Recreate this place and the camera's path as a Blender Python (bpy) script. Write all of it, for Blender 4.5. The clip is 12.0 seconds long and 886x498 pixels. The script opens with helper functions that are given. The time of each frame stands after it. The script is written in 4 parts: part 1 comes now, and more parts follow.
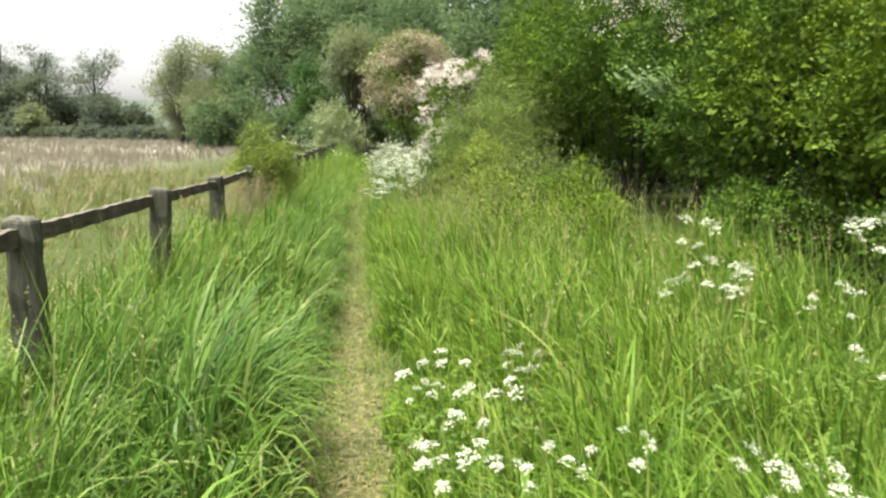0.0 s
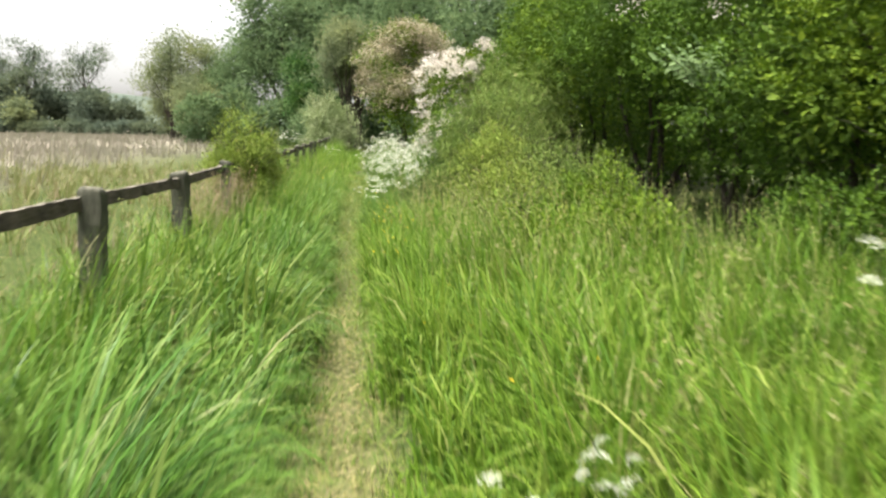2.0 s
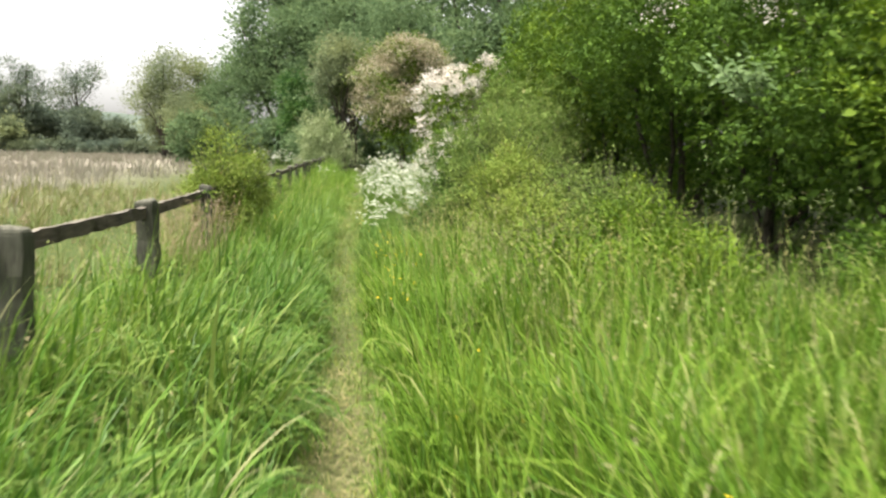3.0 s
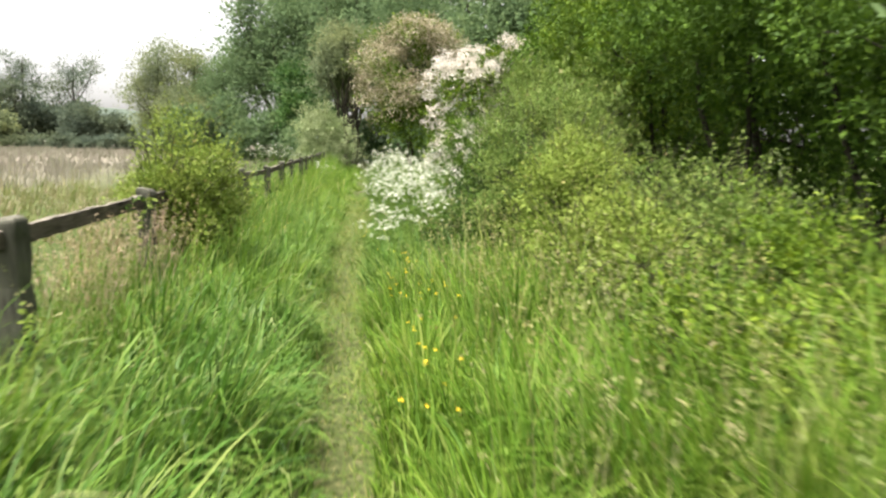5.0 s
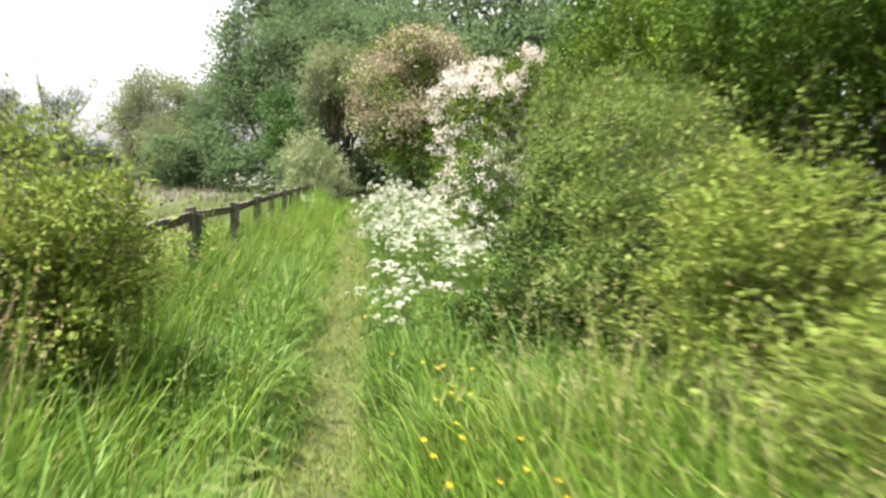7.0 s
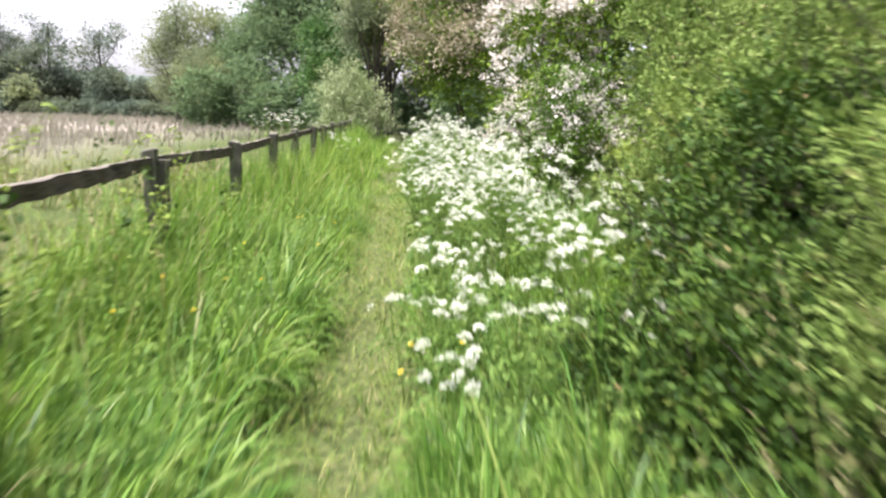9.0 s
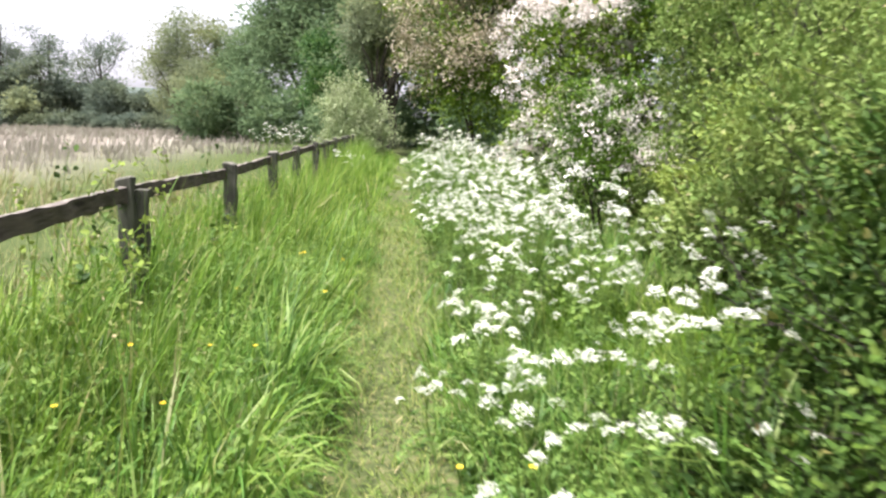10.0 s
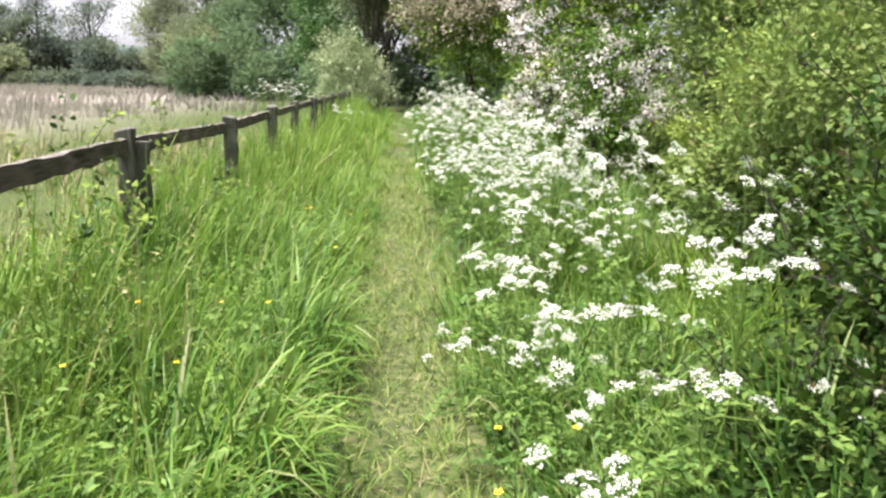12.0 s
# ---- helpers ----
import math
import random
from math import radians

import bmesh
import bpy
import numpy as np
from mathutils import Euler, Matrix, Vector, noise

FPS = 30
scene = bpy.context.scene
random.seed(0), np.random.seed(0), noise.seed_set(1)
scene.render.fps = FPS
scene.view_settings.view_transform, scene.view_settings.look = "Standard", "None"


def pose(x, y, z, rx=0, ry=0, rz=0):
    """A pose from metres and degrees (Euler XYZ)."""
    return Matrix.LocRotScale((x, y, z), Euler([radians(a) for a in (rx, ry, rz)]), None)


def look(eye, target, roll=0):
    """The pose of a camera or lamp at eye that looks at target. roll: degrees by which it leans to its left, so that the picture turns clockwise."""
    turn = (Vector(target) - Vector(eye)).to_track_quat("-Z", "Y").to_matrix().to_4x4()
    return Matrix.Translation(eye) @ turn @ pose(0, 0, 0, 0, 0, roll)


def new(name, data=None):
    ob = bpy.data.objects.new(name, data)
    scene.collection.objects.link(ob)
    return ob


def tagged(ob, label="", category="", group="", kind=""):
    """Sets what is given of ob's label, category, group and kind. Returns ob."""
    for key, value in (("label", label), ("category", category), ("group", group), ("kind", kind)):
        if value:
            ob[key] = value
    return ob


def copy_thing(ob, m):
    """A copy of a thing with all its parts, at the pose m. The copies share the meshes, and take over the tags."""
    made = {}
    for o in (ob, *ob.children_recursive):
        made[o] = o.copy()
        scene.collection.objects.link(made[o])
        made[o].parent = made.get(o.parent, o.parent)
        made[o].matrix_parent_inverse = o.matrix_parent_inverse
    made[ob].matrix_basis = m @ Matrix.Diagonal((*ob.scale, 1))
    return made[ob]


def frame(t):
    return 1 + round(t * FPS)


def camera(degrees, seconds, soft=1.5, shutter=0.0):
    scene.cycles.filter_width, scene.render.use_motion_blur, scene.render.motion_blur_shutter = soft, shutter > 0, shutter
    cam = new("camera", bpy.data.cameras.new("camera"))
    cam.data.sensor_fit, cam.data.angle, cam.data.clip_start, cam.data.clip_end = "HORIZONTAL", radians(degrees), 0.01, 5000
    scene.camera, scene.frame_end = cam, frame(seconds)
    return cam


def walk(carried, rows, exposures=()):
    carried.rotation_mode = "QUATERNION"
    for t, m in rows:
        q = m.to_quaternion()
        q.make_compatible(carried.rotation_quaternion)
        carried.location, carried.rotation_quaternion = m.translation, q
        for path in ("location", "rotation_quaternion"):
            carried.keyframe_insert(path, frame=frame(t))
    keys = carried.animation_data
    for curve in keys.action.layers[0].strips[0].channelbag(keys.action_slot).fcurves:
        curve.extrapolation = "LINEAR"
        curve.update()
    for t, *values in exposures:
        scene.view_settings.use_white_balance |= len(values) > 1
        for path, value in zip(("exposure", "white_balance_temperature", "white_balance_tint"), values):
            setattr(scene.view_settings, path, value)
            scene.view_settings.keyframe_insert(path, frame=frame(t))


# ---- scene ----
cam = camera(59.0, 12.0, soft=2.5, shutter=1.0)
PATH = [
    (0, (-0.631, -0.124, 1.575), (-0.452, 1.845, 1.276), 0.5),
    (0.5, (-0.652, -0.011, 1.572), (-0.47, 1.957, 1.263), 0.5),
    (1, (-0.592, 0.27, 1.512), (-0.405, 2.234, 1.186), 0.6),
    (1.5, (-0.537, 0.788, 1.443), (-0.346, 2.753, 1.124), 0.7),
    (2, (-0.639, 1.362, 1.489), (-0.444, 3.329, 1.182), 0.7),
    (2.5, (-0.604, 2.031, 1.474), (-0.409, 4.002, 1.192), 0.7),
    (3, (-0.703, 2.588, 1.496), (-0.493, 4.56, 1.237), 0.8),
    (5, (-0.733, 5.238, 1.421), (-0.528, 7.209, 1.152), 0.8),
    (5.5, (-0.72, 5.973, 1.377), (-0.513, 7.947, 1.132), 0.9),
    (6, (-0.72, 6.798, 1.432), (-0.508, 8.775, 1.218), 0.7),
    (6.5, (-0.694, 7.558, 1.365), (-0.473, 9.537, 1.18), 0.5),
    (7, (-0.794, 8.411, 1.382), (-0.566, 10.389, 1.192), 0.8),
    (7.2, (-0.805, 8.663, 1.353), (-0.584, 10.64, 1.142), 0.7),
    (8.8, (-0.767, 10.743, 1.283), (-0.641, 12.712, 0.957), 0.8),
    (9, (-0.737, 11.084, 1.307), (-0.615, 13.051, 0.963), 1.2),
    (9.5, (-0.798, 11.606, 1.331), (-0.667, 13.573, 0.998), 1.3),
    (10, (-0.86, 11.971, 1.358), (-0.739, 13.943, 1.045), 1.3),
    (10.5, (-0.925, 12.065, 1.32), (-0.805, 14.036, 1.005), 1.2),
    (11, (-0.961, 12.073, 1.304), (-0.833, 14.039, 0.957), 1.4),
    (11.5, (-0.958, 12.107, 1.301), (-0.827, 14.064, 0.909), 1.1),
    (12, (-0.957, 12.129, 1.3), (-0.823, 14.081, 0.884), 1.1),
]
walk(cam, [(t, look(eye, target, roll)) for t, eye, target, roll in PATH], exposures=((0.0, 1.70, 6750, 10), (6.0, 1.83, 6750, 12), (9.0, 1.97, 6200, 22), (12.0, 1.93, 6150, 22)))

# ---- sky and sun: bright overcast day ----
world = bpy.data.worlds.new("overcast_sky")
scene.world = world
world.use_nodes = True
wn, wl = world.node_tree.nodes, world.node_tree.links
wn.clear()
sky = wn.new("ShaderNodeTexSky")
sky.sky_type, sky.sun_disc = "NISHITA", False
sky.sun_elevation, sky.sun_rotation = radians(72), radians(240)
sky.air_density, sky.dust_density, sky.ozone_density = 1.0, 3.0, 1.0
pale = wn.new("ShaderNodeHueSaturation")
pale.inputs["Saturation"].default_value = 0.12
back = wn.new("ShaderNodeBackground")
back.inputs["Strength"].default_value = 0.108
wout = wn.new("ShaderNodeOutputWorld")
wl.new(sky.outputs["Color"], pale.inputs["Color"])
wl.new(pale.outputs["Color"], back.inputs["Color"])
wl.new(back.outputs["Background"], wout.inputs["Surface"])

sun = new("sun", bpy.data.lights.new("sun", "SUN"))
sun.data.energy, sun.data.angle, sun.data.color = 3.0, radians(20), (1.0, 0.96, 0.9)
sun.matrix_world = look((-6, -3.5, 22), (0, 0, 0))


# ---- materials ----
def material(name):
    m = bpy.data.materials.new(name)
    m.use_nodes = True
    n, l = m.node_tree.nodes, m.node_tree.links
    n.clear()
    out = n.new("ShaderNodeOutputMaterial")
    return m, n, l, out


def ramp_node(n, stops):
    r = n.new("ShaderNodeValToRGB")
    els = r.color_ramp.elements
    while len(els) < len(stops):
        els.new(0.5)
    for e, (p, c) in zip(els, stops):
        e.position, e.color = p, (*c, 1)
    return r


def plant_material(name, stops, patch=1.2, patch_tint=(1.25, 1.1, 0.6), patch_amount=0.5, through_light=0.26, rough=0.6, gloss=0.18):
    """Leaf or blade: colour by piece, drifted by large soft patches, light let through."""
    m, n, l, out = material(name)
    geo = n.new("ShaderNodeNewGeometry")
    r = ramp_node(n, stops)
    l.new(geo.outputs["Random Per Island"], r.inputs["Fac"])
    tc = n.new("ShaderNodeTexCoord")
    oi = n.new("ShaderNodeObjectInfo")
    add = n.new("ShaderNodeVectorMath")
    add.operation = "ADD"
    l.new(tc.outputs["Object"], add.inputs[0])
    l.new(oi.outputs["Location"], add.inputs[1])
    nz = n.new("ShaderNodeTexNoise")
    nz.inputs["Scale"].default_value, nz.inputs["Detail"].default_value = patch, 3
    l.new(add.outputs["Vector"], nz.inputs["Vector"])
    pr = ramp_node(n, [(0.38, (0, 0, 0)), (0.66, (1, 1, 1))])
    l.new(nz.outputs["Fac"], pr.inputs["Fac"])
    fac = n.new("ShaderNodeMath")
    fac.operation = "MULTIPLY"
    fac.inputs[1].default_value = patch_amount
    l.new(pr.outputs["Color"], fac.inputs[0])
    mix = n.new("ShaderNodeMix")
    mix.data_type, mix.blend_type = "RGBA", "MULTIPLY"
    l.new(fac.outputs["Value"], mix.inputs["Factor"])
    l.new(r.outputs["Color"], mix.inputs["A"])
    mix.inputs["B"].default_value = (*patch_tint, 1)
    col = mix.outputs["Result"]
    b = n.new("ShaderNodeBsdfPrincipled")
    b.inputs["Roughness"].default_value = rough
    b.inputs["Specular IOR Level"].default_value = gloss
    l.new(col, b.inputs["Base Color"])
    t = n.new("ShaderNodeBsdfTranslucent")
    l.new(col, t.inputs["Color"])
    s = n.new("ShaderNodeMixShader")
    s.inputs["Fac"].default_value = through_light
    l.new(b.outputs["BSDF"], s.inputs[1])
    l.new(t.outputs["BSDF"], s.inputs[2])
    l.new(s.outputs["Shader"], out.inputs["Surface"])
    return m


def bark_material(name, dark, light, scale=(6, 6, 1.2), rough=0.9, bump=0.6, lit_lichen=0.0):
    m, n, l, out = material(name)
    tc = n.new("ShaderNodeTexCoord")
    mp = n.new("ShaderNodeMapping")
    mp.inputs["Scale"].default_value = scale
    oi = n.new("ShaderNodeObjectInfo")
    l.new(tc.outputs["Object"], mp.inputs["Vector"])
    l.new(oi.outputs["Random"], mp.inputs["Location"])
    a = n.new("ShaderNodeTexNoise")
    a.inputs["Scale"].default_value, a.inputs["Detail"].default_value = 6, 8
    l.new(mp.outputs["Vector"], a.inputs["Vector"])
    big = n.new("ShaderNodeTexNoise")
    big.inputs["Scale"].default_value = 4
    l.new(tc.outputs["Object"], big.inputs["Vector"])
    mixv = n.new("ShaderNodeMath")
    mixv.operation = "MULTIPLY_ADD"
    mixv.inputs[1].default_value, mixv.inputs[2].default_value = 0.5, 0.0
    l.new(big.outputs["Fac"], mixv.inputs[0])
    sm = n.new("ShaderNodeMath")
    sm.operation = "MULTIPLY_ADD"
    sm.inputs[1].default_value = 0.5
    l.new(a.outputs["Fac"], sm.inputs[0])
    l.new(mixv.outputs["Value"], sm.inputs[2])
    r = ramp_node(n, [(0.36, dark), (0.66, light)])
    l.new(sm.outputs["Value"], r.inputs["Fac"])
    b = n.new("ShaderNodeBsdfPrincipled")
    b.inputs["Roughness"].default_value = rough
    b.inputs["Specular IOR Level"].default_value = 0.2
    colour = r.outputs["Color"]
    if lit_lichen:
        # upward faces paler, broken by noise: lichen crust plus sky light painted in
        geo = n.new("ShaderNodeNewGeometry")
        sp = n.new("ShaderNodeSeparateXYZ")
        l.new(geo.outputs["Normal"], sp.inputs["Vector"])
        up = n.new("ShaderNodeMapRange")
        up.inputs["From Min"].default_value, up.inputs["From Max"].default_value = 0.35, 0.9
        l.new(sp.outputs["Z"], up.inputs["Value"])
        br = ramp_node(n, [(0.35, (0.25, 0.25, 0.25)), (0.6, (1, 1, 1))])
        l.new(a.outputs["Fac"], br.inputs["Fac"])
        mu = n.new("ShaderNodeMath")
        mu.operation = "MULTIPLY"
        l.new(up.outputs["Result"], mu.inputs[0])
        l.new(br.outputs["Color"], mu.inputs[1])
        am = n.new("ShaderNodeMath")
        am.operation = "MULTIPLY"
        am.inputs[1].default_value = lit_lichen
        l.new(mu.outputs["Value"], am.inputs[0])
        mx = n.new("ShaderNodeMix")
        mx.data_type = "RGBA"
        l.new(am.outputs["Value"], mx.inputs["Factor"])
        l.new(colour, mx.inputs["A"])
        mx.inputs["B"].default_value = (0.34, 0.32, 0.26, 1)
        colour = mx.outputs["Result"]
    l.new(colour, b.inputs["Base Color"])
    bp = n.new("ShaderNodeBump")
    bp.inputs["Strength"].default_value, bp.inputs["Distance"].default_value = bump, 0.012
    l.new(a.outputs["Fac"], bp.inputs["Height"])
    l.new(bp.outputs["Normal"], b.inputs["Normal"])
    l.new(b.outputs["BSDF"], out.inputs["Surface"])
    return m


def ground_material():
    """Meadow soil and thatch: green by the fence and verge, tan seed-grass field beyond, straw-littered trodden path."""
    m, n, l, out = material("meadow_ground")
    tc = n.new("ShaderNodeTexCoord")
    sep = n.new("ShaderNodeSeparateXYZ")
    l.new(tc.outputs["Object"], sep.inputs["Vector"])
    fine = n.new("ShaderNodeTexNoise")
    fine.inputs["Scale"].default_value, fine.inputs["Detail"].default_value = 22, 8
    l.new(tc.outputs["Object"], fine.inputs["Vector"])
    wide = n.new("ShaderNodeTexNoise")
    wide.inputs["Scale"].default_value, wide.inputs["Detail"].default_value = 0.12, 6
    l.new(tc.outputs["Object"], wide.inputs["Vector"])
    soil = ramp_node(n, [(0.3, (0.02, 0.03, 0.01)), (0.5, (0.05, 0.075, 0.02)), (0.7, (0.12, 0.12, 0.045))])
    l.new(fine.outputs["Fac"], soil.inputs["Fac"])
    straw = ramp_node(n, [(0.3, (0.035, 0.04, 0.018)), (0.45, (0.09, 0.095, 0.038)), (0.6, (0.15, 0.145, 0.07)), (0.74, (0.23, 0.205, 0.12))])
    l.new(fine.outputs["Fac"], straw.inputs["Fac"])
    tan = ramp_node(n, [(0.3, (0.16, 0.175, 0.11)), (0.46, (0.24, 0.215, 0.17)), (0.7, (0.29, 0.255, 0.215))])
    l.new(wide.outputs["Fac"], tan.inputs["Fac"])
    # path mask: distance from the trodden line
    off = n.new("ShaderNodeMath")
    off.operation = "ADD"
    off.inputs[1].default_value = 0.80
    l.new(sep.outputs["X"], off.inputs[0])
    wob = n.new("ShaderNodeTexNoise")
    wob.inputs["Scale"].default_value = 1.3
    l.new(tc.outputs["Object"], wob.inputs["Vector"])
    wv = n.new("ShaderNodeMath")
    wv.operation = "MULTIPLY_ADD"
    wv.inputs[1].default_value, wv.inputs[2].default_value = 0.3, -0.15
    l.new(wob.outputs["Fac"], wv.inputs[0])
    ad = n.new("ShaderNodeMath")
    ad.operation = "ADD"
    l.new(off.outputs["Value"], ad.inputs[0])
    l.new(wv.outputs["Value"], ad.inputs[1])
    ab = n.new("ShaderNodeMath")
    ab.operation = "ABSOLUTE"
    l.new(ad.outputs["Value"], ab.inputs[0])
    pm = n.new("ShaderNodeMapRange")
    pm.inputs["From Min"].default_value, pm.inputs["From Max"].default_value = 0.34, 0.16
    l.new(ab.outputs["Value"], pm.inputs["Value"])
    fm = n.new("ShaderNodeMapRange")
    fm.inputs["From Min"].default_value, fm.inputs["From Max"].default_value = -7.0, -15.0
    l.new(sep.outputs["X"], fm.inputs["Value"])
    m1 = n.new("ShaderNodeMix")
    m1.data_type = "RGBA"
    l.new(fm.outputs["Result"], m1.inputs["Factor"])
    l.new(soil.outputs["Color"], m1.inputs["A"])
    l.new(tan.outputs["Color"], m1.inputs["B"])
    m2 = n.new("ShaderNodeMix")
    m2.data_type = "RGBA"
    worn = n.new("ShaderNodeMapRange")
    worn.inputs["From Min"].default_value, worn.inputs["From Max"].default_value = 9.5, 5.0
    worn.inputs["To Min"].default_value = 0.3
    l.new(sep.outputs["Y"], worn.inputs["Value"])
    wear = n.new("ShaderNodeMath")
    wear.operation = "MULTIPLY"
    l.new(pm.outputs["Result"], wear.inputs[0])
    l.new(worn.outputs["Result"], wear.inputs[1])
    l.new(wear.outputs["Value"], m2.inputs["Factor"])
    l.new(m1.outputs["Result"], m2.inputs["A"])
    l.new(straw.outputs["Color"], m2.inputs["B"])
    b = n.new("ShaderNodeBsdfPrincipled")
    b.inputs["Roughness"].default_value = 0.95
    b.inputs["Specular IOR Level"].default_value = 0.1
    l.new(m2.outputs["Result"], b.inputs["Base Color"])
    bp = n.new("ShaderNodeBump")
    bp.inputs["Strength"].default_value, bp.inputs["Distance"].default_value = 0.8, 0.03
    l.new(fine.outputs["Fac"], bp.inputs["Height"])
    l.new(bp.outputs["Normal"], b.inputs["Normal"])
    l.new(b.outputs["BSDF"], out.inputs["Surface"])
    return m


GROUND = ground_material()
GRASS = plant_material("meadow_grass", [(0.0, (0.037, 0.092, 0.012)), (0.35, (0.083, 0.176, 0.021)), (0.7, (0.15, 0.246, 0.036)), (0.96, (0.25, 0.31, 0.08)), (1.0, (0.36, 0.33, 0.17))],
                       patch=0.7, patch_tint=(0.75, 0.9, 0.9), patch_amount=0.8, through_light=0.25, rough=0.45, gloss=0.25)
GRASS_LIME = plant_material("lime_grass", [(0.0, (0.052, 0.115, 0.012)), (0.4, (0.12, 0.22, 0.021)), (0.8, (0.2, 0.3, 0.038)), (0.97, (0.275, 0.33, 0.078)), (1.0, (0.38, 0.34, 0.17))],
                            patch=0.6, patch_tint=(0.76, 0.92, 0.9), patch_amount=0.65, through_light=0.33, rough=0.5, gloss=0.16)
TURF = plant_material("trodden_turf", [(0.0, (0.08, 0.15, 0.025)), (0.5, (0.14, 0.215, 0.04)), (0.82, (0.2, 0.245, 0.06)), (0.95, (0.27, 0.26, 0.1)), (1.0, (0.38, 0.33, 0.18))], patch=1.5, patch_tint=(1.2, 1.08, 1.0))
FIELD = plant_material("field_edge_grass", [(0.0, (0.11, 0.17, 0.04)), (0.45, (0.17, 0.21, 0.065)), (0.8, (0.25, 0.23, 0.11)), (1.0, (0.34, 0.28, 0.2))], patch=0.4, patch_tint=(1.2, 1.0, 1.1))
TAN_GRASS = plant_material("seeding_field_grass", [(0.0, (0.19, 0.19, 0.14)), (0.4, (0.225, 0.205, 0.165)), (1.0, (0.26, 0.23, 0.195))], patch=0.25,
                           patch_tint=(0.75, 0.92, 0.7), patch_amount=0.5, through_light=0.3, gloss=0.05)
SEED = plant_material("grass_seed_heads", [(0.0, (0.22, 0.27, 0.1)), (0.7, (0.31, 0.31, 0.15)), (1.0, (0.4, 0.34, 0.21))], through_light=0.25)
STRAW = plant_material("cut_straw", [(0.0, (0.15, 0.17, 0.06)), (0.5, (0.24, 0.23, 0.1)), (1.0, (0.38, 0.33, 0.19))], through_light=0.1)
DEAD = plant_material("bleached_dead_stalks", [(0.0, (0.28, 0.21, 0.15)), (1.0, (0.5, 0.4, 0.31))], through_light=0.15)
HAWTHORN = plant_material("hawthorn_leaf", [(0.0, (0.045, 0.09, 0.010)), (0.5, (0.07, 0.128, 0.014)), (0.9, (0.105, 0.172, 0.02)), (1.0, (0.15, 0.22, 0.028))],
                          patch=2.2, patch_tint=(1.8, 1.6, 1.1), patch_amount=1.0, through_light=0.18, gloss=0.15)
# A darker green than hawthorn_leaf.
DARKHAW = plant_material("dark_hawthorn_leaf", [(0.0, (0.032, 0.068, 0.012)), (0.6, (0.052, 0.105, 0.016)), (1.0, (0.085, 0.15, 0.024))],
                         patch=3.0, patch_tint=(1.9, 1.75, 1.1), patch_amount=0.9, through_light=0.2, gloss=0.12)
SCRUB = plant_material("young_scrub_leaf", [(0.0, (0.155, 0.215, 0.036)), (0.5, (0.205, 0.272, 0.05)), (0.95, (0.255, 0.318, 0.07)), (1.0, (0.31, 0.26, 0.1))],
                       patch=3.0, patch_tint=(0.7, 0.82, 0.78), patch_amount=0.6, gloss=0.1)
# Kept dark: shade inside the dense scrub is put into this leaf colour.
ROSE_SHADED = plant_material("shaded_rose_leaf", [(0.0, (0.022, 0.05, 0.010)), (0.5, (0.036, 0.076, 0.013)), (0.95, (0.065, 0.112, 0.02)), (0.994, (0.13, 0.14, 0.045)), (1.0, (0.17, 0.12, 0.07))],
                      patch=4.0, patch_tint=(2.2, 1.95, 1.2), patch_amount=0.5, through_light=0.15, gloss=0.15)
OLIVE = plant_material("olive_scrub_leaf", [(0.0, (0.12, 0.178, 0.038)), (0.5, (0.17, 0.235, 0.055)), (0.95, (0.22, 0.28, 0.075)), (0.992, (0.27, 0.265, 0.1)), (1.0, (0.3, 0.22, 0.12))],
                       patch=3.0, patch_tint=(0.62, 0.8, 0.75), patch_amount=0.7, through_light=0.25, gloss=0.1)
WILLOW = plant_material("grey_willow_leaf", [(0.0, (0.2, 0.25, 0.12)), (0.6, (0.32, 0.37, 0.19)), (1.0, (0.43, 0.47, 0.28))], patch_tint=(0.75, 0.9, 0.6))
TREE = plant_material("tall_tree_leaf", [(0.0, (0.09, 0.145, 0.072)), (0.6, (0.115, 0.178, 0.085)), (1.0, (0.148, 0.212, 0.1))], patch=0.5, patch_tint=(1.45, 1.35, 1.15), through_light=0.5, gloss=0.03)
TREE_PALE = plant_material("pale_tree_leaf", [(0.0, (0.14, 0.175, 0.1)), (0.6, (0.175, 0.215, 0.12)), (1.0, (0.21, 0.25, 0.14))], patch=0.5, through_light=0.48, gloss=0.03)
TREE_GREEN = plant_material("fresh_tree_leaf", [(0.0, (0.035, 0.09, 0.026)), (0.6, (0.065, 0.145, 0.04)), (1.0, (0.12, 0.21, 0.06))], patch=0.5)
# Pale bluish tones: distance haze is put into the leaf colour.
FAR_TREE_HAZED = plant_material("hazed_far_tree_leaf", [(0.0, (0.085, 0.115, 0.085)), (0.6, (0.105, 0.138, 0.1)), (1.0, (0.13, 0.163, 0.118))], patch=0.2, through_light=0.48, gloss=0.03)
FADED = plant_material("fading_blossom", [(0.0, (0.2, 0.19, 0.09)), (0.6, (0.39, 0.335, 0.225)), (1.0, (0.58, 0.52, 0.41))], through_light=0.2, patch_tint=(0.8, 0.85, 0.8))
BLOSSOM = plant_material("may_blossom", [(0.0, (0.58, 0.53, 0.47)), (1.0, (0.8, 0.77, 0.71))], through_light=0.25, patch_tint=(1, 0.95, 0.9))
PETAL = plant_material("umbel_petals", [(0.0, (0.58, 0.61, 0.47)), (0.5, (0.7, 0.72, 0.6)), (1.0, (0.8, 0.81, 0.72))], through_light=0.3, patch_tint=(0.97, 1, 0.86), patch_amount=0.4)
PARSLEY = plant_material("parsley_green", [(0.0, (0.06, 0.13, 0.025)), (1.0, (0.15, 0.24, 0.05))])
